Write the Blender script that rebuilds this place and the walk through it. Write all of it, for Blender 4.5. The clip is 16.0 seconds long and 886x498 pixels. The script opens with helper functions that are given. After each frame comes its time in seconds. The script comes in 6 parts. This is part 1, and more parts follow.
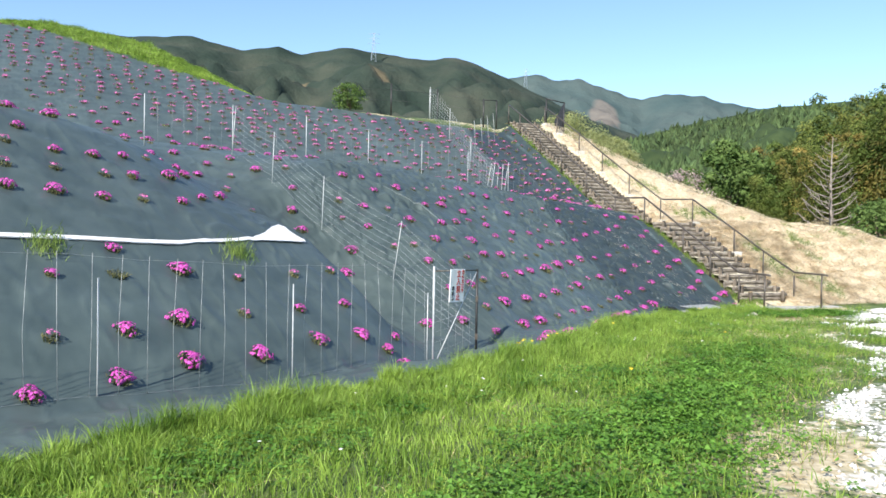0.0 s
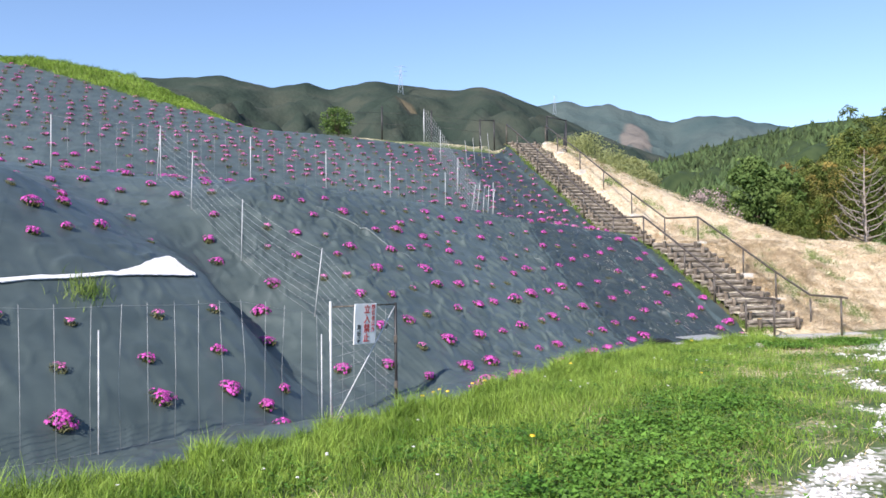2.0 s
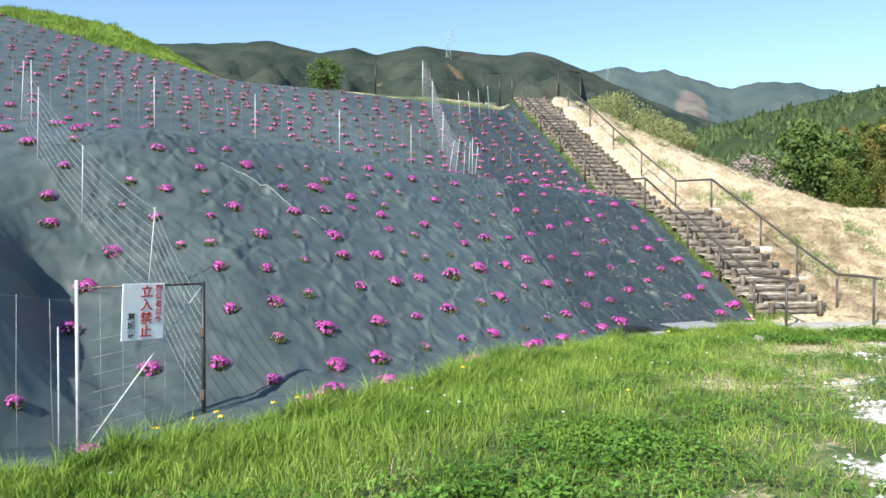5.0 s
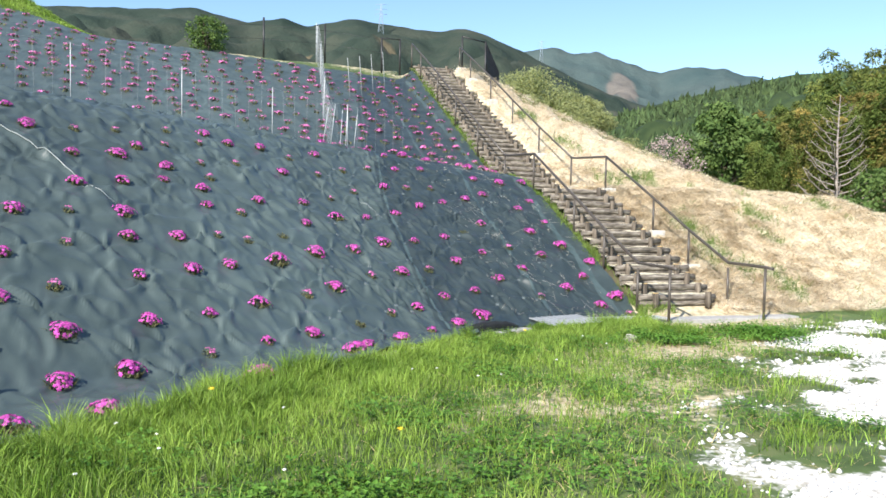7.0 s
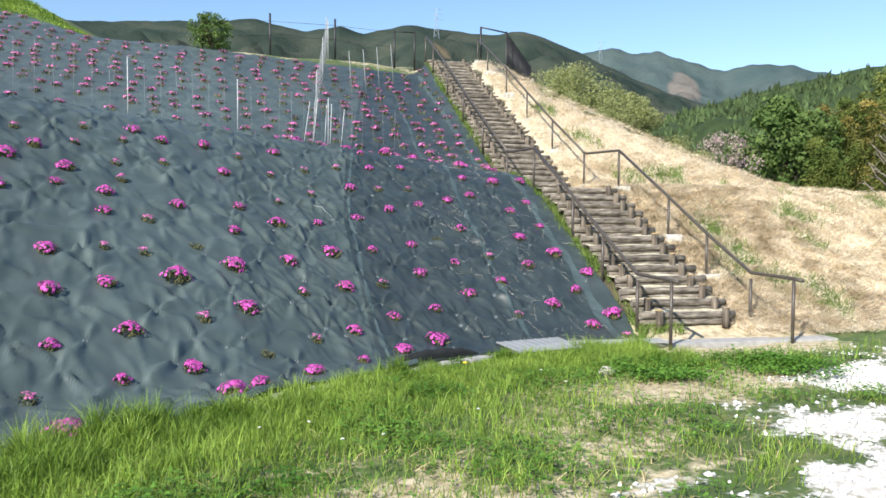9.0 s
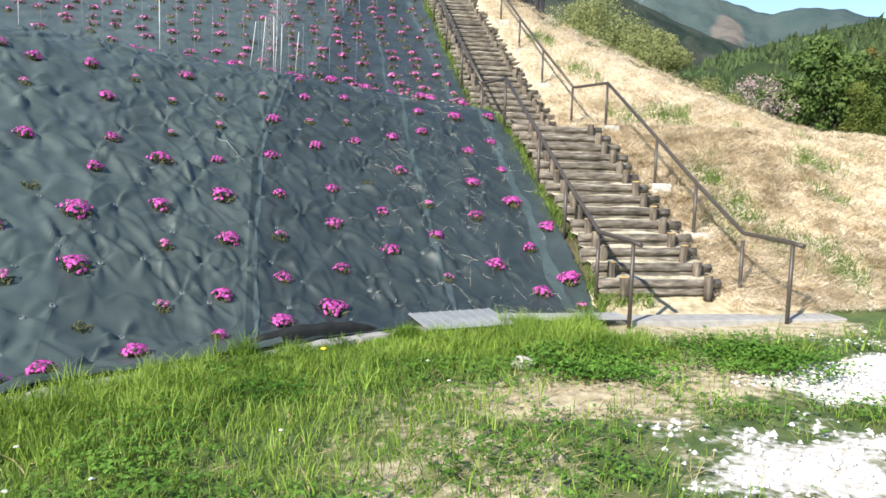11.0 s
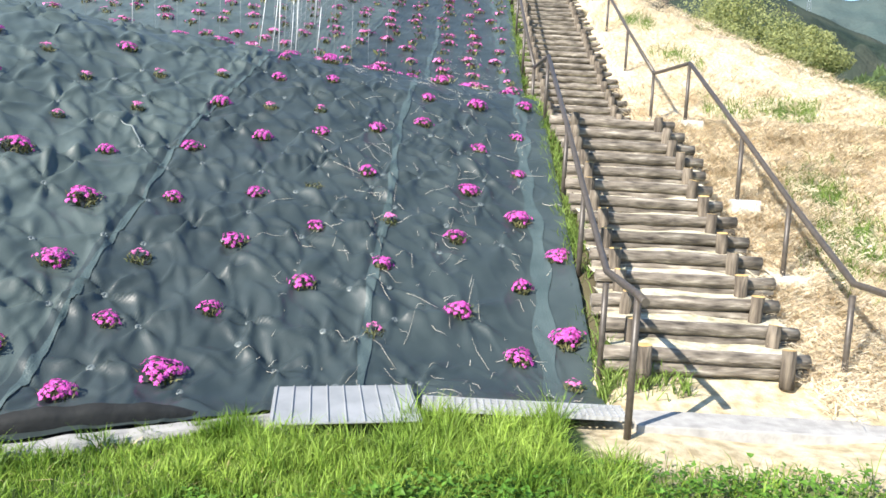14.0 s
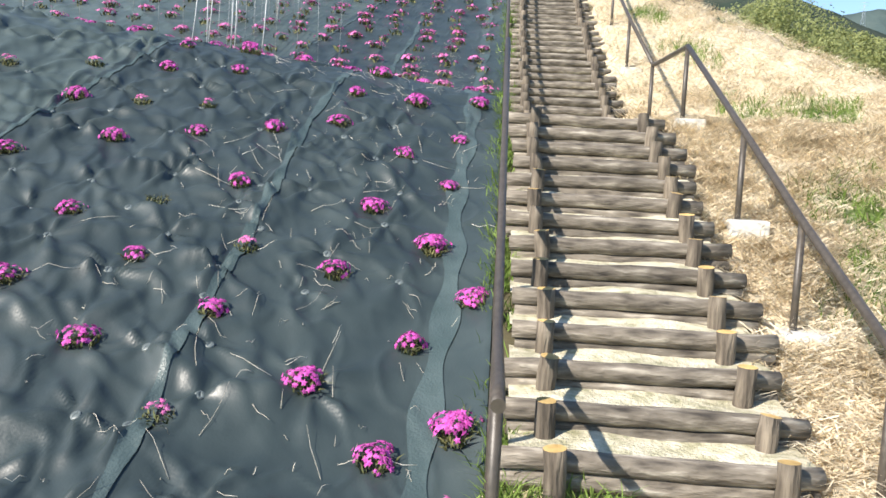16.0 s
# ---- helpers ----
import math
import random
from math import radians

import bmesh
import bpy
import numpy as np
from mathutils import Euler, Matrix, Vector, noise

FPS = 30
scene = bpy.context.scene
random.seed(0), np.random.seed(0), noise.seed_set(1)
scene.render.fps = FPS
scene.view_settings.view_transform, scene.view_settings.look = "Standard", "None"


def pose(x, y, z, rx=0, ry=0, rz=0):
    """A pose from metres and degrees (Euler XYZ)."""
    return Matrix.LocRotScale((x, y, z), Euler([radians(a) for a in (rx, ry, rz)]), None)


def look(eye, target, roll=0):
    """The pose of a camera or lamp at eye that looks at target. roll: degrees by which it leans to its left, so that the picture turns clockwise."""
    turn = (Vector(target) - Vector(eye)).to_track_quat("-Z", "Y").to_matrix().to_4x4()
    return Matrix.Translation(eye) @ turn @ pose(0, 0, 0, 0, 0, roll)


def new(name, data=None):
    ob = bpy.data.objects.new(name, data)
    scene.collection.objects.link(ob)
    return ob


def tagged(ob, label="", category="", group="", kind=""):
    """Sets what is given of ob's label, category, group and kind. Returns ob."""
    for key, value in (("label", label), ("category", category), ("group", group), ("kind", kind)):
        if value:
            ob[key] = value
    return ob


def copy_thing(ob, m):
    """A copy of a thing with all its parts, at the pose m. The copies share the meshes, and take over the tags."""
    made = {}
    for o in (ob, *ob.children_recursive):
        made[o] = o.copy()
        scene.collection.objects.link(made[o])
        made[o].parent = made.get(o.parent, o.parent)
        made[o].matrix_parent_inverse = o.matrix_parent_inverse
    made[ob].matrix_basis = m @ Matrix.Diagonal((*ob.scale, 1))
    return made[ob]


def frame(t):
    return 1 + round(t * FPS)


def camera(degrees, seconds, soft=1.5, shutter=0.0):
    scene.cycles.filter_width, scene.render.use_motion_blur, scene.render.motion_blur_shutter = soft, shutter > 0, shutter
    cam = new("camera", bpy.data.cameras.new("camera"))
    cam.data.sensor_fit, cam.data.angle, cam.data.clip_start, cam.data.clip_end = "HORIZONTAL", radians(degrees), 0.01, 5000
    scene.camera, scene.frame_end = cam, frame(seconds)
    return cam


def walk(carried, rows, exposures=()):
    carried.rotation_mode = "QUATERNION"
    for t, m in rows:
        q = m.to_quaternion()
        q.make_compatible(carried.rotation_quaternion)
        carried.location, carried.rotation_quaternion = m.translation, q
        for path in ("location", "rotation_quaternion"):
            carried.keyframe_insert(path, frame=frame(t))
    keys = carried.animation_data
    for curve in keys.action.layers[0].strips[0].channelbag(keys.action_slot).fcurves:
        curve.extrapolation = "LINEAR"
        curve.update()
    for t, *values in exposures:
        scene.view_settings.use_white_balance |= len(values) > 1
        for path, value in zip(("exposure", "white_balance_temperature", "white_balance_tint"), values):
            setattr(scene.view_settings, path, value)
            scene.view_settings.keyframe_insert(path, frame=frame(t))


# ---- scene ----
cam = camera(59.2, 16.0, soft=1.6)
METRES, EYE = 20.3, 1.5
ROWS = [
    (0.0, 0.0, 0.0, 0.0, 0.02, -1.18, -0.99),
    (0.5, 0.0208, 0.0281, -0.0004, -2.79, -0.84, -0.73),
    (1.0, 0.0468, 0.0512, 0.0008, -5.73, 0.4, -0.43),
    (1.5, 0.063, 0.0804, -0.0014, -4.8, 1.02, -0.19),
    (2.0, 0.0827, 0.1069, -0.0022, 2.62, 1.01, 0.57),
    (2.5, 0.098, 0.1364, -0.0038, 7.89, 0.35, 0.74),
    (3.0, 0.1232, 0.1592, -0.0034, 3.14, -0.88, 0.63),
    (3.5, 0.1398, 0.1837, -0.0028, -0.62, -0.78, 0.61),
    (6.0, 0.216, 0.3167, -0.0044, 10.19, -2.29, -0.4),
    (6.5, 0.2334, 0.3418, -0.004, 7.84, -2.83, -0.47),
    (7.0, 0.2456, 0.367, -0.0028, 1.53, -2.9, -1.03),
    (7.5, 0.2636, 0.394, -0.0027, 1.19, -2.03, -0.88),
    (8.0, 0.279, 0.4205, -0.0028, 2.62, -1.82, -0.59),
    (10.5, 0.3634, 0.5543, -0.0045, 8.4, -5.84, -0.86),
    (11.0, 0.3723, 0.584, -0.0049, 8.43, -6.77, -1.54),
    (11.5, 0.3867, 0.6131, -0.0051, 10.29, -5.56, -1.63),
    (12.0, 0.3924, 0.6446, -0.0066, 15.56, -5.7, -1.11),
    (12.5, 0.4056, 0.6718, -0.0066, 27.05, -5.63, -0.25),
    (13.0, 0.412, 0.6977, -0.0084, 30.68, -6.18, -1.86),
    (13.5, 0.4282, 0.7231, -0.0075, 23.93, -6.14, -3.11),
    (14.0, 0.4307, 0.752, -0.0084, 18.98, -6.43, -2.88),
    (14.5, 0.4398, 0.7811, -0.0086, 18.99, -6.76, -1.99),
    (15.0, 0.443, 0.8114, -0.0095, 21.24, -5.76, -2.14),
    (15.5, 0.4517, 0.8398, -0.0095, 21.3, -5.98, -2.3),
    (16.0, 0.4524, 0.8685, -0.0104, 22.27, -5.22, -2.87),
]
walk(cam, [(t, pose(METRES * x, METRES * y, EYE + METRES * z, 90 + pitch, roll, yaw)) for t, x, y, z, yaw, pitch, roll in ROWS],
     [(0, 1.03, 6540, 12), (1, 0.95, 6490, 18), (2, 0.91, 6460, 20), (3, 1.01, 6490, 16), (3.5, 1.00, 6540, 14), (6, 1.09, 6540, 12), (7, 1.05, 6540, 12), (8, 0.89, 6540, 12), (11, 0.94, 6740, 12), (12, 0.98, 6710, 12), (12.5, 1.20, 6690, 12), (13.5, 1.49, 6690, 12), (14.5, 1.19, 6740, 12), (16, 1.05, 6790, 12)])

# ---- light ----
SUN_ELEV, SUN_AZ = 36.5, 208.0  # degrees; azimuth clockwise from +y
world = bpy.data.worlds.new("sky")
scene.world = world
world.use_nodes = True
wn = world.node_tree
sky = wn.nodes.new("ShaderNodeTexSky")
sky.sky_type, sky.sun_disc = "NISHITA", False
sky.sun_elevation, sky.sun_rotation = radians(SUN_ELEV), radians(SUN_AZ)
sky.altitude, sky.air_density, sky.dust_density, sky.ozone_density = 200, 1.0, 0.25, 0.7
clear = wn.nodes.new("ShaderNodeMix")
clear.data_type, clear.blend_type = "RGBA", "MULTIPLY"
clear.inputs["Factor"].default_value = 1
clear.inputs["B"].default_value = (0.77, 0.9, 1.0, 1)
wn.links.new(sky.outputs[0], clear.inputs["A"])
wn.links.new(clear.outputs["Result"], wn.nodes["Background"].inputs[0])
wn.nodes["Background"].inputs[1].default_value = 0.106
sun_data = bpy.data.lights.new("sun", "SUN")
sun_data.energy, sun_data.angle, sun_data.color = 4.4, radians(0.53), (1.0, 0.95, 0.87)
sun = new("sun", sun_data)
sun_dir = Vector((math.sin(radians(SUN_AZ)) * math.cos(radians(SUN_ELEV)), math.cos(radians(SUN_AZ)) * math.cos(radians(SUN_ELEV)), math.sin(radians(SUN_ELEV))))
sun.matrix_world = look(Vector((0, 0, 60)) + sun_dir * 40, (0, 0, 60))

# ---- tools ----
rng = np.random.default_rng(7)


def fast_mesh(name, verts, faces, material=None, smooth=False, attrs=None):
    """A mesh from arrays; faces is a list of (n, k) index arrays."""
    me = bpy.data.meshes.new(name)
    verts = np.asarray(verts, dtype=np.float32)
    faces = [np.asarray(f, dtype=np.int32) for f in (faces if isinstance(faces, list) else [faces]) if len(f)]
    me.vertices.add(len(verts))
    me.vertices.foreach_set("co", verts.ravel())
    loops = np.concatenate([f.ravel() for f in faces])
    sizes = np.concatenate([np.full(len(f), f.shape[1], dtype=np.int32) for f in faces])
    me.loops.add(len(loops))
    me.loops.foreach_set("vertex_index", loops)
    me.polygons.add(len(sizes))
    me.polygons.foreach_set("loop_start", np.concatenate([[0], np.cumsum(sizes)[:-1]]).astype(np.int32))
    me.polygons.foreach_set("use_smooth", np.full(len(sizes), smooth))
    for key, values in (attrs or {}).items():
        me.attributes.new(key, "FLOAT", "POINT").data.foreach_set("value", np.asarray(values, dtype=np.float32))
    me.update(calc_edges=True)
    me.validate()
    if material:
        me.materials.append(material)
    return me


def grid_faces(nu, nv):
    i = np.arange(nu * nv).reshape(nu, nv)
    return np.stack([i[:-1, :-1].ravel(), i[1:, :-1].ravel(), i[1:, 1:].ravel(), i[:-1, 1:].ravel()], axis=1)


def part(name, data, parent, label="", matrix=None):
    """One mesh object under a thing or a part. data: a mesh or a bmesh."""
    if isinstance(data, bmesh.types.BMesh):
        me = bpy.data.meshes.new(name)
        data.to_mesh(me)
        data.free()
        data = me
    ob = new(name, data)
    ob.parent = parent
    if matrix is not None:
        ob.matrix_basis = matrix
    if label:
        ob["label"] = label
    return ob


def thing(name, label, category, group="", kind="", matrix=None, data=None):
    ob = new(name, data)
    if matrix is not None:
        ob.matrix_basis = matrix
    return tagged(ob, label, category, group, kind)


def tube(points, radii, sides=8, cap=True):
    """Vertices and faces of a tube along points, with a radius at each."""
    pts = [Vector(p) for p in points]
    verts, up = [], Vector((0.13, 0.31, 0.94))
    for i, p in enumerate(pts):
        d = (pts[min(i + 1, len(pts) - 1)] - pts[max(i - 1, 0)]).normalized()
        a = d.cross(up if abs(d.dot(up)) < 0.95 else Vector((1, 0, 0))).normalized()
        b = d.cross(a)
        for k in range(sides):
            w = 2 * math.pi * k / sides
            verts.append(p + (a * math.cos(w) + b * math.sin(w)) * radii[i])
    faces = []
    for i in range(len(pts) - 1):
        for k in range(sides):
            k2 = (k + 1) % sides
            faces.append((i * sides + k, i * sides + k2, (i + 1) * sides + k2, (i + 1) * sides + k))
    ends = []
    if cap:
        ends = [tuple(range(sides))[::-1], tuple(range((len(pts) - 1) * sides, len(pts) * sides))]
    return verts, faces, ends


def tube_mesh(name, points, radii, material, sides=8, smooth=True):
    v, f, e = tube(points, radii, sides)
    me = bpy.data.meshes.new(name)
    me.from_pydata(v, [], f + e)
    for p in me.polygons[: len(f)]:
        p.use_smooth = smooth
    me.materials.append(material)
    return me


def tubes_mesh(name, runs, material, sides=6):
    """One mesh of several tubes; runs: (points, radii)."""
    verts, faces = [], []
    for points, radii in runs:
        v, f, e = tube(points, radii, sides)
        o = len(verts)
        verts += v
        faces += [tuple(i + o for i in q) for q in f + e]
    me = bpy.data.meshes.new(name)
    me.from_pydata(verts, [], faces)
    me.polygons.foreach_set("use_smooth", [True] * len(faces))
    me.materials.append(material)
    return me


def box_mesh(name, size, material, bevel=0.01, segments=2):
    bm = bmesh.new()
    bmesh.ops.create_cube(bm, size=1)
    bmesh.ops.scale(bm, vec=size, verts=bm.verts)
    if bevel:
        bmesh.ops.bevel(bm, geom=bm.edges[:], offset=bevel, segments=segments, affect="EDGES", profile=0.6)
    me = bpy.data.meshes.new(name)
    bm.to_mesh(me)
    bm.free()
    me.materials.append(material)
    return me


def wave(x, y, scale, seed=0.0):
    """Cheap smooth noise in -1 to 1, on arrays."""
    x, y = np.asarray(x) / scale, np.asarray(y) / scale
    a = np.sin(1.7 * x + 2.3 * np.sin(0.9 * y + seed) + seed) * np.cos(1.9 * y + 1.8 * np.sin(1.1 * x - seed * 1.7))
    b = np.sin(3.9 * x - 2.7 * y + 1.3 * seed + 1.5 * np.sin(1.6 * y + 0.7 * x)) * 0.5
    c = np.cos(6.1 * y + 5.3 * x + 2.1 * seed + 1.2 * np.sin(2.3 * x)) * 0.25
    return (a + b + c) / 1.6


def smax(a, b, k):
    h = np.clip(0.5 + 0.5 * (a - b) / k, 0, 1)
    return b + (a - b) * h + k * h * (1 - h)


def smin(a, b, k):
    return -smax(-a, -b, k)


def lerp(x, xs, ys):
    return np.interp(x, xs, ys)


# ---- lie of the land ----
# The stairs climb along U from O; V points to their other rail.
O, U, V = np.array([8.35, 20.15]), np.array([-0.316, 0.949]), np.array([0.949, 0.316])


def along(x, y):
    return (x - O[0]) * U[0] + (y - O[1]) * U[1], (x - O[0]) * V[0] + (y - O[1]) * V[1]


def spot(s, v, z=0.0):
    return Vector((O[0] + U[0] * s + V[0] * v, O[1] + U[1] * s + V[1] * v, z))


def flat(x, y):
    return -0.018 * np.clip(y, -30, 45)


def stair_line(s):
    return lerp(s, [0.4, 1.0, 5.25, 7.6, 17.1, 30], [-0.3, -0.16, 1.86, 2.02, 6.65, 6.85])


def edge_x(y):
    """The front edge of the mat."""
    return lerp(y, [-6, 2, 5.4, 8.0, 10.3, 13.0, 16.8, 18.8, 20.2], [-9.5, -4.6, -2.65, -0.85, 0.72, 2.24, 4.18, 5.55, 6.9])


def crest(x):
    return lerp(x, [-40, -22, -12, -7, 2.5, 40], [15.0, 11.8, 8.5, 6.95, 6.9, 6.8])


def mound(x):
    """Turf above the top of the mat."""
    return lerp(x, [-40, -22, -17, -13, -11, -9.5, -8.4], [8.6, 6.1, 2.9, 0.85, 0.5, 0.18, 0.0])


def bank(x, y):
    """The slope under the mat."""
    low = smax(-0.529 * x + 0.324 * y - 4.015, -0.312 * x + 0.432 * y - 7.084, 0.25)
    bench = lerp(x, [-40, -20, -12, -6, -1.35, 2.4, 7], [5.2, 4.5, 4.0, 3.6, 3.2, 2.7, 2.05])
    up = -0.2022 * x + 0.39 * y - 7.47
    up = up + np.clip(y - 36.5, 0, 9) * 0.4 * np.clip((-13.0 - x) / 7, 0, 1)
    z = smax(smin(low, bench + 0.03 * (y - 24), 0.25), up, 0.2)
    return smin(z, crest(x) + mound(x), 0.3)


TROUGH = [(-5.9, 3.6), (-3.2, 7.2), (-1.72, 9.0), (-0.126, 11.58), (0.9, 13.1)]  # hollow in which the string fence stands


def hollow(x, y):
    d = np.full(np.shape(x), 9.0)
    for (ax, ay), (bx, by) in zip(TROUGH, TROUGH[1:]):
        k = np.clip(((x - ax) * (bx - ax) + (y - ay) * (by - ay)) / ((bx - ax) ** 2 + (by - ay) ** 2), 0, 1)
        d = np.minimum(d, np.hypot(x - ax - k * (bx - ax), y - ay - k * (by - ay)))
    return 0.13 * np.exp(-(d / 0.45) ** 2)


def scarp(x, y):
    """A gully that climbs the bank beside the gate: a steep side below the white sheet, a gentle one across from it."""
    ax, ay, bx, by = -2.75, 13.75, -1.07, 11.79
    k = ((x - ax) * (bx - ax) + (y - ay) * (by - ay)) / ((bx - ax) ** 2 + (by - ay) ** 2)
    d = (x - ax) * 0.76 + (y - ay) * 0.65
    win = lerp(k, [-0.8, -0.3, 0.0, 0.6, 0.95, 1.25], [0, 0.5, 1, 0.95, 0.6, 0])
    gully = -win * lerp(d, [-0.12, 0.02, 0.25, 0.7, 1.0, 1.3, 1.7, 2.8], [0, 0.04, 0.28, 0.8, 0.82, 0.68, 0.48, 0])
    # the slope lies back above the white sheet
    gully = gully - 0.25 * np.exp(-(((x + 0.05) / 0.8) ** 2 + ((y - 11.5) / 0.8) ** 2))
    return gully - 0.9 * np.exp(-(((x + 4.0) / 2.2) ** 2 + ((y - 15.2) / 1.9) ** 2))


def straw_bank(s, v):
    side = lerp(v, [1.5, 2.5, 3.3, 4.5, 5.9, 7.5, 8.6, 9.6, 10.2, 11.2], [9.0, 6.7, 5.6, 4.35, 3.15, 2.15, 2.0, 1.35, 0.5, -0.6])
    base = lerp(s, [0.3, 0.95, 5.7, 7.5, 17.0, 30], [-0.3, -0.2, 1.97, 2.06, 6.72, 6.8])
    return smin(base, side, 0.35)


def land(x, y):
    s, v = along(x, y)
    g = flat(x, y)
    left = smax(bank(x, y), g, 0.15) - hollow(x, y)
    w = np.clip((v + 0.6) / 0.6, 0, 1) ** 2 * np.clip((s - 0.9) * 2, 0, 1)
    left = left * (1 - w) + np.maximum(left, stair_line(s) - 0.1) * w
    right = smax(straw_bank(s, v), g, 0.1) + (0.05 * wave(x, y, 0.6, 3) + 0.03 * wave(x, y, 0.21, 8)) * np.clip(s - 0.5, 0, 1)
    mid = smax(stair_line(s) - 0.06, g, 0.05)
    a = np.clip((v - 0.03) / 0.08, 0, 1)
    b = np.clip((v - 1.5) / 0.3, 0, 1)
    z = left * (1 - a) + mid * a * (1 - b) + right * b
    # the hill falls away behind its crest
    back = np.clip((s - 24) / 30, 0, 1)
    z = z + scarp(x, y)
    return z * (1 - back) + np.minimum(z, -0.5 - 3 * back) * back

# ---- materials ----
def material(name, colors, rough=0.8, scale=8.0, detail=6.0, bump=0.3, bump_scale=None, metal=0.0, spec=0.5, big=0.0, island=0.0, objvar=0.0, coords="Object", trans=0.0, contrast=(0.3, 0.7), dist=0.02, stretch=None):
    """Noise-mixed colours (low to high), with a larger stain, fine relief and variation from piece to piece."""
    m = bpy.data.materials.new(name)
    m.use_nodes = True
    t = m.node_tree
    n, l = t.nodes, t.links
    bsdf = n["Principled BSDF"]
    bsdf.inputs["Roughness"].default_value, bsdf.inputs["Metallic"].default_value = rough, metal
    bsdf.inputs["Specular IOR Level"].default_value = spec
    co = n.new("ShaderNodeTexCoord")
    if stretch:
        co = n.new("ShaderNodeMapping")
        l.new(n.new("ShaderNodeTexCoord").outputs[coords], co.inputs["Vector"])
        co.inputs["Scale"].default_value, coords = stretch, "Vector"
    fine = n.new("ShaderNodeTexNoise")
    fine.inputs["Scale"].default_value, fine.inputs["Detail"].default_value = scale, detail
    l.new(co.outputs[coords], fine.inputs["Vector"])
    ramp = n.new("ShaderNodeValToRGB")
    l.new(fine.outputs["Fac"], ramp.inputs["Fac"])
    el = ramp.color_ramp.elements
    el[0].position, el[1].position = contrast
    el[0].color, el[1].color = (*colors[0], 1), (*colors[-1], 1)
    for i, c in enumerate(colors[1:-1]):
        e = el.new(contrast[0] + (contrast[1] - contrast[0]) * (i + 1) / (len(colors) - 1))
        e.color = (*c, 1)
    out = ramp.outputs["Color"]

    def scaled(src, amount, col):
        mp = n.new("ShaderNodeMapRange")
        mp.inputs["To Min"].default_value, mp.inputs["To Max"].default_value = 1 - amount, 1 + amount
        l.new(src, mp.inputs["Value"])
        mx = n.new("ShaderNodeMix")
        mx.data_type, mx.blend_type = "RGBA", "MULTIPLY"
        mx.inputs["Factor"].default_value = 1
        l.new(col, mx.inputs["A"])
        l.new(mp.outputs["Result"], mx.inputs["B"])
        return mx.outputs["Result"]

    if big:
        lo = n.new("ShaderNodeTexNoise")
        lo.inputs["Scale"].default_value, lo.inputs["Detail"].default_value = scale / 14, 3
        l.new(co.outputs[coords], lo.inputs["Vector"])
        out = scaled(lo.outputs["Fac"], big * 2, out)
    if island:
        out = scaled(n.new("ShaderNodeNewGeometry").outputs["Random Per Island"], island, out)
    if objvar:
        out = scaled(n.new("ShaderNodeObjectInfo").outputs["Random"], objvar, out)
    l.new(out, bsdf.inputs["Base Color"])
    if bump:
        bn = n.new("ShaderNodeTexNoise")
        bn.inputs["Scale"].default_value, bn.inputs["Detail"].default_value = bump_scale or scale * 3, 5
        l.new(co.outputs[coords], bn.inputs["Vector"])
        b = n.new("ShaderNodeBump")
        b.inputs["Strength"].default_value, b.inputs["Distance"].default_value = bump, dist
        l.new(bn.outputs["Fac"], b.inputs["Height"])
        l.new(b.outputs["Normal"], bsdf.inputs["Normal"])
    if trans:
        tr = n.new("ShaderNodeBsdfTranslucent")
        l.new(out, tr.inputs["Color"])
        mix = n.new("ShaderNodeMixShader")
        mix.inputs[0].default_value = trans
        l.new(bsdf.outputs[0], mix.inputs[1])
        l.new(tr.outputs[0], mix.inputs[2])
        l.new(mix.outputs[0], n["Material Output"].inputs["Surface"])
    return m


def mix_by(m, attr, colors, scale, rough=None):
    """Lay a second noise-mixed colour over a material where the mesh's attribute says so."""
    n, l = m.node_tree.nodes, m.node_tree.links
    bsdf = n["Principled BSDF"]
    under = bsdf.inputs["Base Color"].links[0].from_socket
    at = n.new("ShaderNodeAttribute")
    at.attribute_name = attr
    co = n.new("ShaderNodeTexCoord")
    tex = n.new("ShaderNodeTexNoise")
    tex.inputs["Scale"].default_value, tex.inputs["Detail"].default_value = scale, 8
    l.new(co.outputs["Object"], tex.inputs["Vector"])
    ramp = n.new("ShaderNodeValToRGB")
    ramp.color_ramp.elements[0].position, ramp.color_ramp.elements[1].position = 0.32, 0.68
    ramp.color_ramp.elements[0].color, ramp.color_ramp.elements[1].color = (*colors[0], 1), (*colors[1], 1)
    l.new(tex.outputs["Fac"], ramp.inputs["Fac"])
    # break the edge of the patch up with the same noise
    edge = n.new("ShaderNodeMath")
    edge.operation = "MULTIPLY_ADD"
    edge.inputs[1].default_value, edge.inputs[2].default_value = 0.7, -0.35
    l.new(tex.outputs["Fac"], edge.inputs[0])
    add = n.new("ShaderNodeMath")
    add.operation = "ADD"
    l.new(at.outputs["Fac"], add.inputs[0])
    l.new(edge.outputs[0], add.inputs[1])
    step = n.new("ShaderNodeMapRange")
    step.inputs["From Min"].default_value, step.inputs["From Max"].default_value = 0.4, 0.6
    l.new(add.outputs[0], step.inputs["Value"])
    mx = n.new("ShaderNodeMix")
    mx.data_type = "RGBA"
    l.new(step.outputs["Result"], mx.inputs["Factor"])
    l.new(under, mx.inputs["A"])
    l.new(ramp.outputs["Color"], mx.inputs["B"])
    l.new(mx.outputs["Result"], bsdf.inputs["Base Color"])


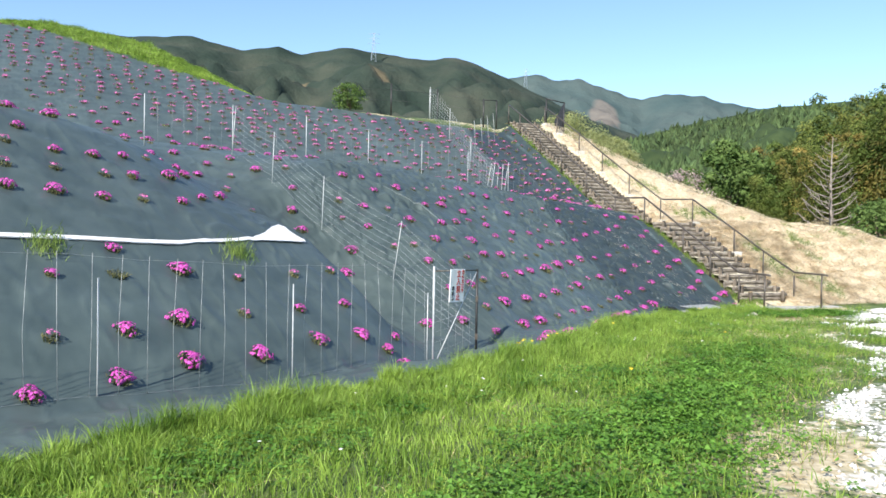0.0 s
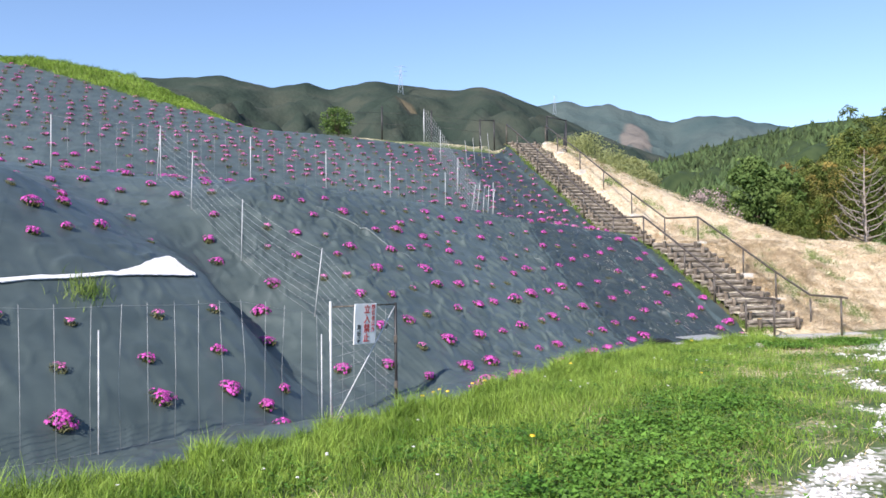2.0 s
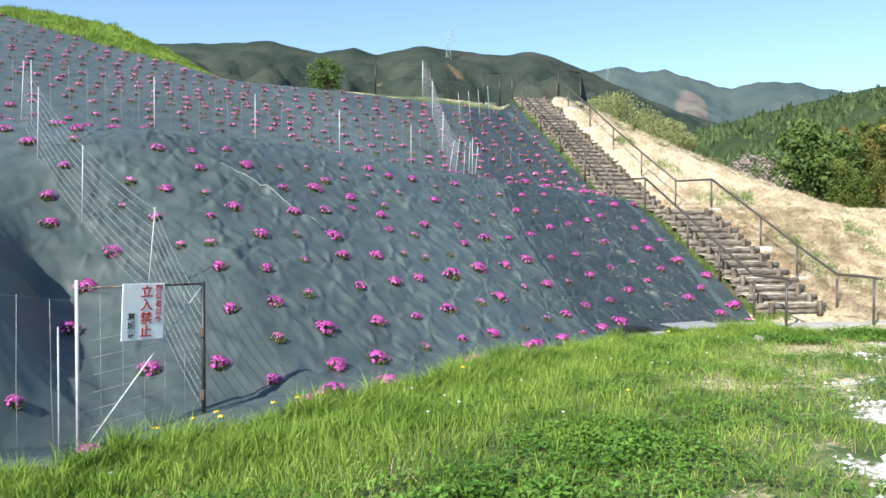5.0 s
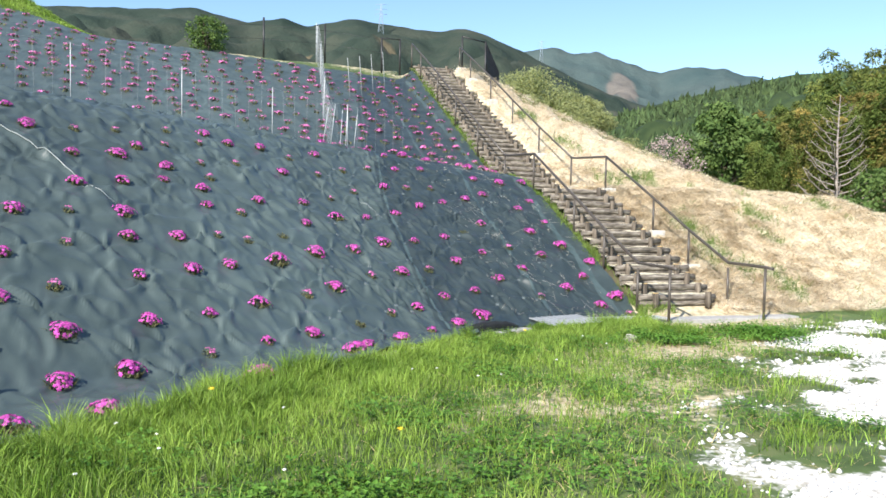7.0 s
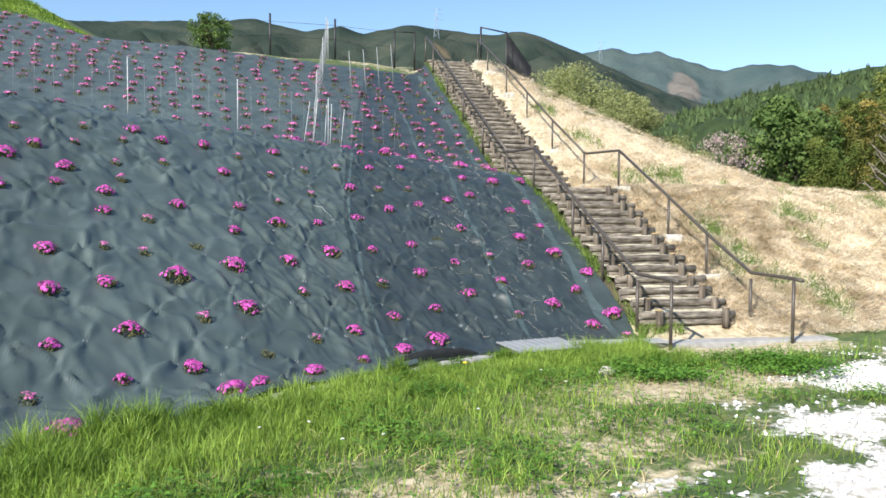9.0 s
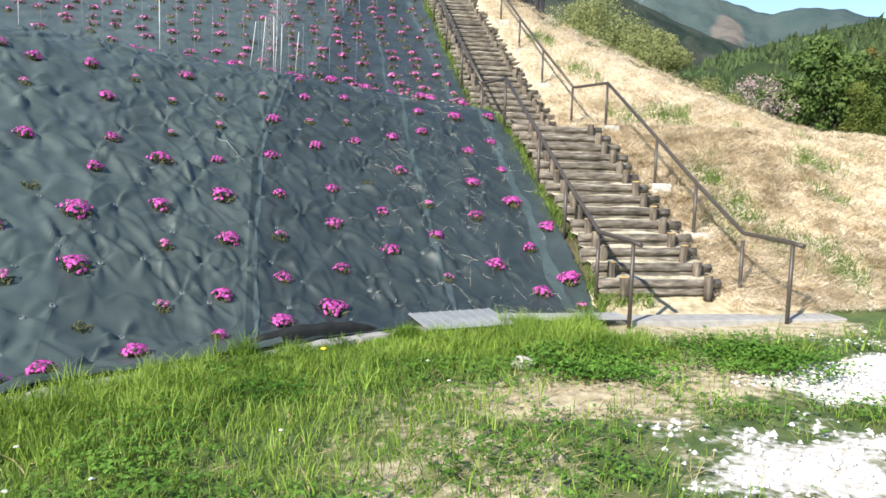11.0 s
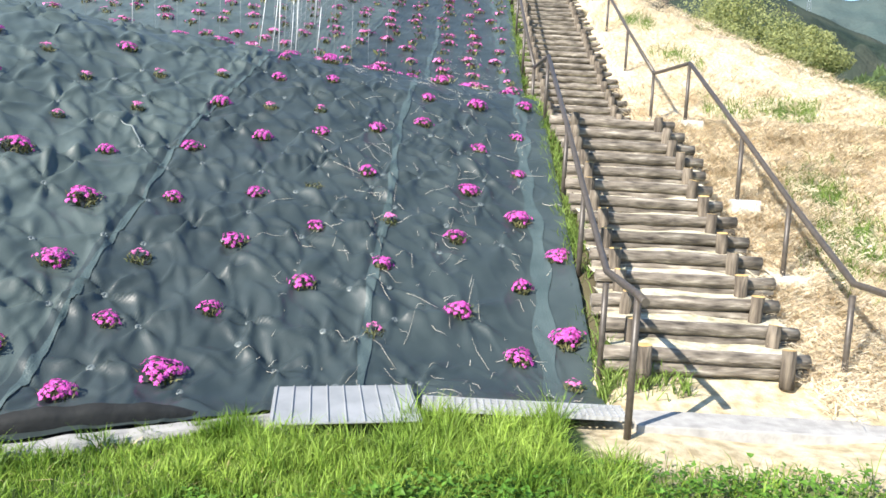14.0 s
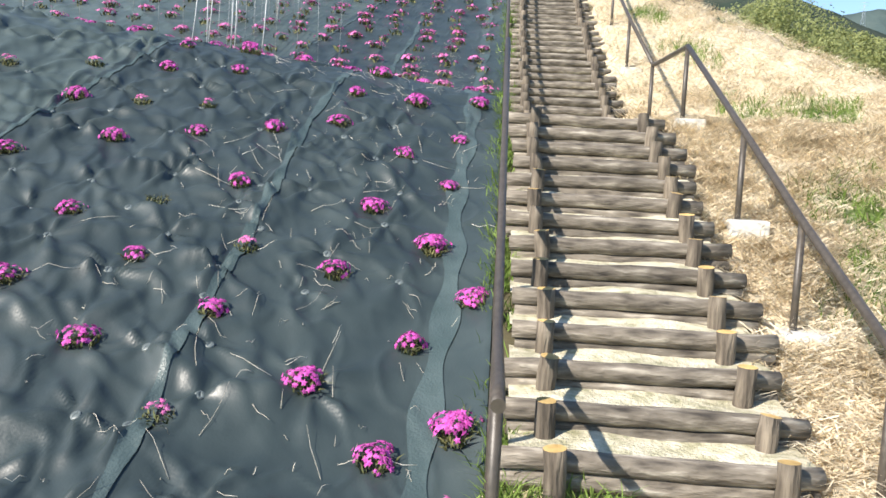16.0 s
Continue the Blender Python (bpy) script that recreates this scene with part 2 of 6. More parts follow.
# turf soil, its colour darkened to paint shade in gaps between blades
M_GROUND = material("shaded_turf_soil", [(0.035, 0.065, 0.014), (0.075, 0.12, 0.03), (0.15, 0.16, 0.06)], 0.95, 3.0, 8, 0.5, 40, big=0.25)
mix_by(M_GROUND, "dry", [(0.3, 0.245, 0.14), (0.6, 0.52, 0.36)], 9.0)
mix_by(M_GROUND, "gravel", [(0.42, 0.39, 0.33), (0.78, 0.76, 0.72)], 14.0)
mix_by(M_GROUND, "straw", [(0.36, 0.285, 0.175), (0.7, 0.61, 0.45)], 16.0)
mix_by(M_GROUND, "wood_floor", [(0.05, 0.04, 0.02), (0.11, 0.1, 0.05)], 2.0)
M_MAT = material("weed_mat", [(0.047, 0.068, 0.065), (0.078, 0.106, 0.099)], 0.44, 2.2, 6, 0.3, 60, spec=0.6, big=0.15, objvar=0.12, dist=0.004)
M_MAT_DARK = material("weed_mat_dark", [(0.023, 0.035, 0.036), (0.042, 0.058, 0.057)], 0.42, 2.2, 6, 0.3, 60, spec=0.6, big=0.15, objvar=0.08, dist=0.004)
# near-black colour standing in for shade under the mat's lifted edge
M_MAT_GAP = material("mat_gap_shade", [(0.006, 0.007, 0.007), (0.016, 0.018, 0.017)], 0.8, 6)
M_SHEET = material("white_sheet", [(0.72, 0.72, 0.7), (0.86, 0.86, 0.85)], 0.55, 3, 5, 0.15, 20)
LOG_TONES = [(0.045, 0.038, 0.031), (0.125, 0.107, 0.085), (0.195, 0.17, 0.137), (0.37, 0.335, 0.275)]
M_LOG = material("weathered_log", LOG_TONES, 0.9, 6, 10, 1.0, 12, objvar=0.25, big=0.25, stretch=(0.8, 3.4, 3.4), dist=0.022)
M_PEG = material("barked_peg", [(0.04, 0.032, 0.024), (0.11, 0.09, 0.068), (0.22, 0.185, 0.14)], 0.9, 6, 9, 0.9, 9, objvar=0.25, big=0.2, stretch=(4, 4, 0.5), dist=0.03)
M_LOG_END = material("sawn_log_end", [(0.42, 0.27, 0.09), (0.7, 0.48, 0.19)], 0.85, 14, 6, 0.3, objvar=0.25)
M_TREAD = material("sandy_tread", [(0.25, 0.24, 0.14), (0.5, 0.46, 0.33), (0.66, 0.61, 0.48)], 0.95, 9, 9, 0.9, 45, big=0.2)
M_RAIL = material("brown_rail_paint", [(0.05, 0.042, 0.034), (0.085, 0.072, 0.058)], 0.42, 30, 4, 0.08, 120, spec=0.5)
M_CONC = material("concrete", [(0.28, 0.275, 0.26), (0.42, 0.415, 0.39)], 0.9, 12, 8, 0.3, 80, big=0.15)
M_STEEL = material("galvanised_steel", [(0.4, 0.42, 0.43), (0.56, 0.58, 0.59)], 0.42, 9, 5, 0.05, metal=0.4)
M_STAKE = material("white_stake", [(0.34, 0.37, 0.38), (0.52, 0.54, 0.54)], 0.45, 20, 4, 0.05)
M_STRING = material("string", [(0.2, 0.22, 0.23), (0.34, 0.36, 0.36)], 0.7, 20, 2, 0)
M_BLACK = material("black_post", [(0.012, 0.012, 0.012), (0.03, 0.03, 0.03)], 0.5, 12, 3, 0)
M_SIGN = material("sign_white", [(0.78, 0.79, 0.8), (0.86, 0.87, 0.88)], 0.35, 6, 3, 0)
M_INK = material("sign_black_ink", [(0.02, 0.02, 0.03), (0.04, 0.04, 0.05)], 0.5, 6, 3, 0)
M_RED = material("sign_red_ink", [(0.45, 0.03, 0.03), (0.55, 0.05, 0.05)], 0.5, 6, 3, 0)
M_GRASS = material("grass_blades", [(0.105, 0.2, 0.024), (0.31, 0.44, 0.08)], 0.5, 1.6, 5, 0, spec=0.3, island=0.5, trans=0.35)
M_GRASS_DRY = material("dry_grass", [(0.36, 0.28, 0.13), (0.62, 0.5, 0.28)], 0.8, 3, 3, 0, island=0.3, trans=0.2)
M_CLOVER = material("clover_leaves", [(0.055, 0.15, 0.018), (0.16, 0.31, 0.05)], 0.55, 0.8, 4, 0, spec=0.25, island=0.35, trans=0.3)
M_STRAW = material("straw", [(0.58, 0.48, 0.32), (0.86, 0.77, 0.6)], 0.7, 3, 3, 0, island=0.3, trans=0.25, contrast=(0.35, 0.65))
M_STONE = material("white_gravel", [(0.58, 0.57, 0.54), (0.82, 0.82, 0.8)], 0.85, 25, 5, 0.3, island=0.2)
M_BLOOM = material("magenta_blossom", [(0.44, 0.04, 0.29), (0.74, 0.13, 0.54)], 0.6, 30, 3, 0, island=0.35, trans=0.25)
M_BLOOM_PALE = material("faded_blossom", [(0.48, 0.07, 0.28), (0.78, 0.24, 0.5)], 0.65, 30, 3, 0, island=0.35, trans=0.2)
M_PHLOX = material("phlox_foliage", [(0.05, 0.07, 0.02), (0.14, 0.13, 0.05)], 0.75, 20, 4, 0, island=0.4)
M_CONIFER = material("conifer_foliage", [(0.032, 0.058, 0.022), (0.066, 0.1, 0.035)], 0.8, 0.5, 5, 0, spec=0.2, island=0.5, big=0.2)
M_BROADLEAF = material("broadleaf_foliage", [(0.08, 0.145, 0.038), (0.16, 0.235, 0.07)], 0.7, 0.6, 5, 0, spec=0.15, island=0.25, trans=0.4)
M_BAMBOO = material("bamboo_foliage", [(0.06, 0.1, 0.022), (0.115, 0.16, 0.038), (0.19, 0.21, 0.055)], 0.7, 0.35, 4, 0, spec=0.15, island=0.25, objvar=0.3, trans=0.35, contrast=(0.33, 0.64))
M_BAMBOO_GOLD = material("golden_bamboo_foliage", [(0.1, 0.115, 0.032), (0.2, 0.18, 0.05), (0.31, 0.24, 0.07)], 0.7, 0.35, 4, 0, spec=0.15, island=0.25, objvar=0.25, trans=0.35, contrast=(0.33, 0.64))
M_CULM = material("bamboo_culm", [(0.1, 0.12, 0.04), (0.2, 0.2, 0.08)], 0.5, 1.5, 3, 0)
M_BARK = material("pale_bark", [(0.19, 0.16, 0.135), (0.34, 0.3, 0.26)], 0.85, 6, 5, 0.2)
M_TRUNK = material("dark_bark", [(0.06, 0.045, 0.03), (0.14, 0.11, 0.08)], 0.9, 6, 6, 0.4)
M_CHERRY = material("cherry_blossom", [(0.3, 0.23, 0.21), (0.48, 0.37, 0.35)], 0.7, 2, 3, 0, island=0.3, trans=0.2)
M_SCRUB = material("dry_scrub", [(0.2, 0.17, 0.1), (0.4, 0.33, 0.2)], 0.85, 1.2, 4, 0, island=0.4)
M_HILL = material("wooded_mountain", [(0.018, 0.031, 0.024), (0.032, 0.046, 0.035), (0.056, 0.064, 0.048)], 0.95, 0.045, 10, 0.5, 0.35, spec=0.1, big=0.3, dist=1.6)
# aerial haze is mixed into the far range's base colour, bluer and paler
M_HILL_FAR = material("hazed_wooded_mountain", [(0.04, 0.068, 0.07), (0.07, 0.095, 0.09)], 0.95, 0.03, 9, 0.5, 0.12, spec=0.1, big=0.2, dist=4.0)
mix_by(M_HILL, "bare", [(0.09, 0.08, 0.05), (0.13, 0.11, 0.07)], 0.03)
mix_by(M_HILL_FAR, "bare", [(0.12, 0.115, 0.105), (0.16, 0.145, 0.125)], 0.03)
M_SEAM = material("mat_seam", [(0.045, 0.07, 0.07), (0.07, 0.1, 0.1)], 0.42, 4, 6, 0.3, 60, spec=0.5)
M_TIN = material("dull_sheet_steel", [(0.3, 0.32, 0.325), (0.42, 0.44, 0.445)], 0.5, 4, 6, 0.1, 30, metal=0.3, big=0.15)
M_YOUNG = material("young_leaves", [(0.33, 0.36, 0.15), (0.42, 0.45, 0.21)], 0.8, 0.6, 4, 0, spec=0.1, island=0.12, trans=0.6)
M_PIN = material("clear_plastic_pin", [(0.075, 0.095, 0.095), (0.14, 0.165, 0.165)], 0.42, 30, 3, 0.1, spec=0.6)
M_TWIG = material("pale_twig", [(0.42, 0.38, 0.3), (0.75, 0.7, 0.6)], 0.8, 6, 3, 0, island=0.3)
# pylon steel paled to blue-grey, the haze of distance put in its colour
M_HAZE_STEEL = material("hazed_steel", [(0.3, 0.36, 0.42), (0.36, 0.42, 0.48)], 0.8, 1, 2, 0)


def crumple(m, scale, strength, distance):
    """Broad ridged creases over the fine relief of a material."""
    n, l = m.node_tree.nodes, m.node_tree.links
    bsdf = n["Principled BSDF"]
    fine = bsdf.inputs["Normal"].links[0].from_node
    co = n.new("ShaderNodeTexCoord")
    last = None
    for k, (sc, ds) in enumerate(((scale, distance), (scale * 2.6, distance * 0.35))):
        tex = n.new("ShaderNodeTexNoise")
        tex.noise_type = "RIDGED_MULTIFRACTAL"
        tex.inputs["Scale"].default_value, tex.inputs["Detail"].default_value, tex.inputs["Distortion"].default_value = sc, 1.2, 0.8
        l.new(co.outputs["Object"], tex.inputs["Vector"])
        b = n.new("ShaderNodeBump")
        b.inputs["Strength"].default_value, b.inputs["Distance"].default_value = strength, ds
        l.new(tex.outputs["Fac"], b.inputs["Height"])
        if last:
            l.new(last.outputs["Normal"], b.inputs["Normal"])
        last = b
    l.new(last.outputs["Normal"], fine.inputs["Normal"])


for m, deep in ((M_MAT, 0.02), (M_MAT_DARK, 0.024), (M_SEAM, 0.02)):
    crumple(m, 1.1, 0.7, deep)
M_WEED = material("bank_weeds", [(0.1, 0.18, 0.03), (0.22, 0.3, 0.08)], 0.7, 2.0, 4, 0, spec=0.2, island=0.35, trans=0.25)
# lighter than the mat: the sheen along its folds, put into the colour
M_FOLD_SHEEN = material("mat_fold_sheen", [(0.1, 0.125, 0.125), (0.18, 0.21, 0.205)], 0.4, 5, 5, 0.2, 30, spec=0.6)

# ---- ground ----
def axis(lo, hi, step, far):
    inner = list(np.arange(lo, hi + step / 2, step))
    out, d, a, b = [], step, lo, hi
    while b < far:
        d *= 1.16
        b += d
        out.append(b)
    d, low = step, []
    while a > -far:
        d *= 1.16
        a -= d
        low.append(a)
    return np.array(low[::-1] + inner + out)


def gravel_amount(x, y):
    """1 on the white gravel of the track, 0 off it."""
    d = x - lerp(y, [0, 7.1, 9.6, 11.7, 12.9, 15.4, 18.5, 21], [0, 3.5, 5.1, 6.2, 6.7, 7.6, 8.9, 10.2])
    band = np.clip(0.5 + d * 0.55, 0, 1) * np.clip(0.5 + (9.0 - d) * 0.4, 0, 1)
    stop = np.clip((20.2 - y + 0.15 * x) * 0.4, 0, 1)
    return np.clip(band * stop * (lerp(y, [12, 15], [0.43, 0.54]) + 0.62 * wave(x, y, 1.1, 4) + 0.3 * wave(x, y, 0.4, 2)), 0, 1)


def dry_amount(x, y):
    patch = np.exp(-(((x - 7.5) / 1.2) ** 2 + ((y - 17.45 - 0.3 * (x - 7.5)) / 0.5) ** 2)) * 0.5 + np.exp(-(((x - 5.5) / 1.2) ** 2 + ((y - 14.3) / 0.9) ** 2)) * 0.5 + np.exp(-(((x - 6.8) / 0.8) ** 2 + ((y - 16.1) / 0.9) ** 2)) * 0.5 + np.exp(-(((x - 7.8) / 0.5) ** 2 + ((y - 17.6) / 0.4) ** 2)) * 0.4 + np.exp(-(((x - 8.4) / 1.6) ** 2 + ((y - 18.6) / 0.7) ** 2)) * 0.5 + np.exp(-(((x - 2.6) / 1.2) ** 2 + ((y - 5.8) / 1.2) ** 2)) * 0.4
    s, v = along(x, y)
    sand = np.clip(1.3 - abs(s - 0.35) / 1.0, 0, 1) * np.clip((v + 0.35) * 3, 0, 1) * np.clip((2.9 - v) * 1.5, 0, 1) * 1.4
    d = x - (0.5 * y + 0.1)
    return np.clip(np.maximum(patch + 0.22 * wave(x, y, 0.5, 8) + 0.25 * np.exp(-((d + 0.2) / 0.8) ** 2) + 0.06, sand), 0, 1)


WEED_SPOTS = [(3.96, 3.0, 0.42), (3.3, 2.95, 0.4), (2.9, 2.9, 0.35), (2.43, 2.5, 0.3), (2.2, 3.15, 0.4), (1.84, 3.67, 0.4), (1.38, 3.6, 0.35), (8.1, 4.3, 0.5), (3.5, 4.8, 0.3), (4.64, 5.28, 0.4), (7.93, 3.24, 0.35), (10.5, 3.0, 0.4), (12.5, 2.7, 0.35), (5.2, 7.8, 0.3)]  # s, v, reach


def weed_amount(x, y):
    """Green weeds in the straw."""
    s, v = along(x, y)
    w = np.zeros(np.shape(x))
    for s0, v0, k in WEED_SPOTS:
        w = np.maximum(w, 1.3 * np.exp(-(((s - s0) / (k * 1.3)) ** 2 + ((v - v0) / k) ** 2)))
    return np.clip(0.75 * w - 0.2 + 0.55 * wave(x, y, 0.25, 11) * np.clip(w * 3, 0, 1) + np.clip(1.3 * wave(x, y, 0.8, 7) - 0.7, 0, 0.5), 0, 1)


def straw_amount(x, y):
    s, v = along(x, y)
    on = np.clip((v - 1.45) * 4, 0, 1) * np.clip((s - 0.3) * 1.6, 0, 1) * np.clip((11.5 - v) * 1.0, 0, 1) * np.clip((22 - s) * 0.5, 0, 1)
    return np.clip(on * (1 - 0.85 * weed_amount(x, y)), 0, 1)


gx, gy = axis(-8, 20, 0.14, 3200), axis(-3, 27, 0.14, 3200)
X, Y = np.meshgrid(gx, gy, indexing="ij")
X, Y = X.ravel(), Y.ravel()
Z = land(X, Y) - 0.03
Z += 0.03 * wave(X, Y, 0.7, 1) * (np.abs(X) < 60) * (np.abs(Y) < 60)
s_all, v_all = along(X, Y)
inside = np.clip(-(X - edge_x(np.minimum(Y, 20.2))) * 2 - 0.2, 0, 1) * np.clip((0.06 - v_all) * 10, 0, 1) * (s_all < 17) * (Y < 33)
Z -= 0.14 * inside
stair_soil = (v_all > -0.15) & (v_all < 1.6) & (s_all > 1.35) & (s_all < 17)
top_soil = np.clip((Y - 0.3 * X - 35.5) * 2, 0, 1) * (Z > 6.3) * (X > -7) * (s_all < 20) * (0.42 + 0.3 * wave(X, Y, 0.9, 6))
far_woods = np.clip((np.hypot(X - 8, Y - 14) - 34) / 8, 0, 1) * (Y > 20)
ground = new("ground", fast_mesh("ground", np.c_[X, Y, Z], grid_faces(len(gx), len(gy)), M_GROUND, True,
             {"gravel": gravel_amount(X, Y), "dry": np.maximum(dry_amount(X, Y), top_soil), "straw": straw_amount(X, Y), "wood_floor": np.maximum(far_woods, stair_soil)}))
tagged(ground, "grassy ground with white gravel track and straw-covered bank", "ground", kind="structure")


# ---- weed-control mat ----
BOTTOM_Y = np.array([0.0, 5.4, 8.0, 10.3, 13.0, 16.8, 18.8, 20.1])


def mat_bottom(p):
    """p from 0 to 1 along the foot of the mat, ending at the stairs."""
    xs, ys = list(edge_x(BOTTOM_Y)), list(BOTTOM_Y)
    end = spot(0.25, 0.02)
    xs, ys = np.array(xs + [end.x]), np.array(ys + [end.y])
    d = np.concatenate([[0], np.cumsum(np.hypot(np.diff(xs), np.diff(ys)))])
    d /= d[-1]
    return np.interp(p, d, xs), np.interp(p, d, ys)


def mat_top(p):
    end = spot(17.0, 0.02)
    xs, ys = [-34.0, -22.0, -12.0, -7.5, end.x], [37.4, 38.0, 34.6, 33.3, end.y]
    return np.interp(p, [0, 0.2, 0.45, 0.6, 1], xs), np.interp(p, [0, 0.2, 0.45, 0.6, 1], ys)


def mat_xy(p, q):
    bx, by = mat_bottom(p)
    tx, ty = mat_top(p)
    return bx + (tx - bx) * q, by + (ty - by) * q


FOLDS = [(-1.7, 17.75, 0.45, 17.55, 0.07), (-0.1, 17.35, 0.5, 17.55, 0.05), (2.95, 21.75, 3.6, 21.6, 0.05), (3.1, 19.35, 3.95, 19.0, 0.05), (2.2, 17.8, 2.75, 17.85, 0.05), (1.85, 19.9, 2.2, 20.05, 0.05),
         (4.3, 22.15, 4.75, 21.85, 0.05), (4.9, 20.85, 5.35, 20.95, 0.05), (0.6, 16.1, 1.5, 15.7, 0.05), (-2.2, 14.6, -1.5, 14.3, 0.05), (1.0, 20.2, 1.6, 20.6, 0.05), (-0.6, 15.4, 0.3, 15.1, 0.05)]


pin_rand = random.Random(41)
PINS = []  # x, y, folds round it, phase, depth
for i in range(22):
    for j in range(20):
        a, b = -2.6 + 0.5 * i + pin_rand.uniform(-0.17, 0.17), 15.0 + 0.5 * j + pin_rand.uniform(-0.17, 0.17)
        s, v = along(a, b)
        if v < -0.3 and (s > 0.3 or a < 6.2) and a < edge_x(min(b, 20.2)) - 0.35 * (b < 20.2):
            PINS.append((a, b, pin_rand.choice((3, 4, 5, 5, 6)), pin_rand.uniform(0, 6.28), pin_rand.uniform(0.5, 1.3)))
PIN_XY = np.array([(p[0], p[1]) for p in PINS])


def puckers(x, y):
    """Folds that run out from the pins, like the spokes of a wheel."""
    x, y = np.asarray(x, dtype=float), np.asarray(y, dtype=float)
    out = np.zeros(x.shape)
    pick = range(len(PINS))
    if x.size < 50:
        pick = np.nonzero(((PIN_XY[:, 0] - x.mean()) ** 2 + (PIN_XY[:, 1] - y.mean()) ** 2) < 1.2)[0]
    for i in pick:
        a, b, n, ph, k = PINS[i]
        near = (np.abs(x - a) < 0.6) & (np.abs(y - b) < 0.6)
        if not near.any():
            continue
        dx, dy = x[near] - a, y[near] - b
        d = np.hypot(dx, dy)
        th = np.arctan2(dy, dx)
        spoke = np.abs(np.cos(0.5 * n * th + ph + 0.5 * np.sin(th * 2 + ph * 3))) ** 5.0
        out[near] += k * (0.075 * spoke * (0.4 + 0.6 * np.sin(th + ph * 2) ** 2) * np.exp(-(d / 0.33) ** 2) * np.clip(d / 0.1, 0, 1) - 0.012 * np.exp(-(d / 0.12) ** 2))
    return out


fold_rand = random.Random(8)
SHORT = []  # x, y, direction, half length, width, height of short loose folds, most of them running downslope
for i in range(1700):
    a, b = (fold_rand.uniform(-3.6, 8.2), fold_rand.uniform(11.5, 29.5)) if i < 1000 else (fold_rand.uniform(2.4, 8.2), fold_rand.uniform(18.5, 26))
    if along(a, b)[1] > -0.25 or a > edge_x(min(b, 20.2)) - 0.3:
        continue
    SHORT.append((a, b, -0.55 + fold_rand.gauss(0, 0.6), fold_rand.uniform(0.16, 0.42), fold_rand.uniform(0.022, 0.045), fold_rand.uniform(0.012, 0.04)))
SHORT_XY = np.array([(f[0], f[1]) for f in SHORT])


def short_folds(x, y):
    x, y = np.asarray(x, dtype=float), np.asarray(y, dtype=float)
    out = np.zeros(x.shape)
    if not x.size:
        return out
    box = (x.min() - 0.45, x.max() + 0.45, y.min() - 0.45, y.max() + 0.45)
    pick = np.nonzero((SHORT_XY[:, 0] > box[0]) & (SHORT_XY[:, 0] < box[1]) & (SHORT_XY[:, 1] > box[2]) & (SHORT_XY[:, 1] < box[3]))[0]
    for i in pick:
        a, b, w, half, wide, high = SHORT[i]
        near = (np.abs(x - a) < 0.45) & (np.abs(y - b) < 0.45)
        if not near.any():
            continue
        dx, dy = x[near] - a, y[near] - b
        u, v = dx * math.cos(w) + dy * math.sin(w), dy * math.cos(w) - dx * math.sin(w)
        v = v + 0.9 * u * u  # bowed
        side = np.where(v > 0, wide, wide * 2.6)
        out[near] = np.maximum(out[near], high * np.exp(-(v / side) ** 2) * np.clip(1 - (u / half) ** 2, 0, 1))
    return out


# where the moss phlox grows, by how it blooms
FULL_A = [(3.14, 16.98), (3.83, 17), (4.2, 17.64), (4.94, 19.05), (5.29, 19.59), (6.84, 21.41), (7.42, 21.18), (7.75, 21.48), (7.44, 22.54), (6.92, 23.01), (6.32, 23.2), (3.19, 18.41), (4, 19.95), (2.4, 18.23), (2.77, 19.06), (3.24, 19.89), (3.62, 20.65), (2.8, 20.72), (1.03, 19.14), (0.46, 19.19), (1.48, 14.14), (2.22, 13.4), (1.78, 12.83), (1.84, 14.69), (1.17, 14.77), (1.67, 15.59), (2.47, 17.01), (3.75, 16.5), (3.03, 15.01), (1.28, 17.48), (0.61, 17.35), (-0.73, 16.67), (-0.09, 18.77), (-1.12, 18.22), (-2.77, 15.27), (-1.81, 14.52), (-0.77, 11.01), (-0.03, 11.6), (-1.12, 10.82), (-3.6, 6.79), (-3.31, 8.16), (-2.68, 8.32), (-3.13, 7.57), (-2.12, 9.1)]
FULL_B = [(-2.97, 8.83), (-1.6, 10.06), (-3.31, 9.83), (-4.52, 13.53), (-4.44, 12.58), (-5.04, 10.09), (-6.32, 12.47), (-11.41, 25.75), (-1.45, 13.59), (-0.25, 13.09), (-10.94, 26.03), (-9.13, 25.9)]
OPEN_A = [(4.57, 18.45), (4.31, 19.09), (4.69, 19.75), (5.2, 20.28), (5.61, 20.95), (6.06, 21.57), (7.22, 22.03), (6.48, 22.35), (6.68, 23.9), (6.43, 24.74), (6.13, 24.13), (4.87, 21.06), (5.33, 21.68), (4.11, 21.22), (4.63, 21.78), (5.31, 22.81), (2.46, 19.89), (3.24, 21.34), (3.7, 22.02), (4.11, 22.69), (4.54, 23.23), (5, 23.72), (5.38, 24.26), (1.72, 19.75), (2.26, 20.59), (3.37, 22.99), (1.72, 21.37), (3.49, 24.03), (1.17, 21.91), (0.76, 21.3), (-0.04, 19.32), (0.59, 18.77), (1.96, 23.1), (2.09, 16.28), (2.74, 16.35), (1.95, 17.49), (1.66, 16.93), (1.28, 16.26), (0.88, 16.9), (-0.17, 16.24), (-0.06, 17.47), (0.27, 18.11), (-0.44, 18.14), (0.37, 21.14), (-1.76, 15.07)]
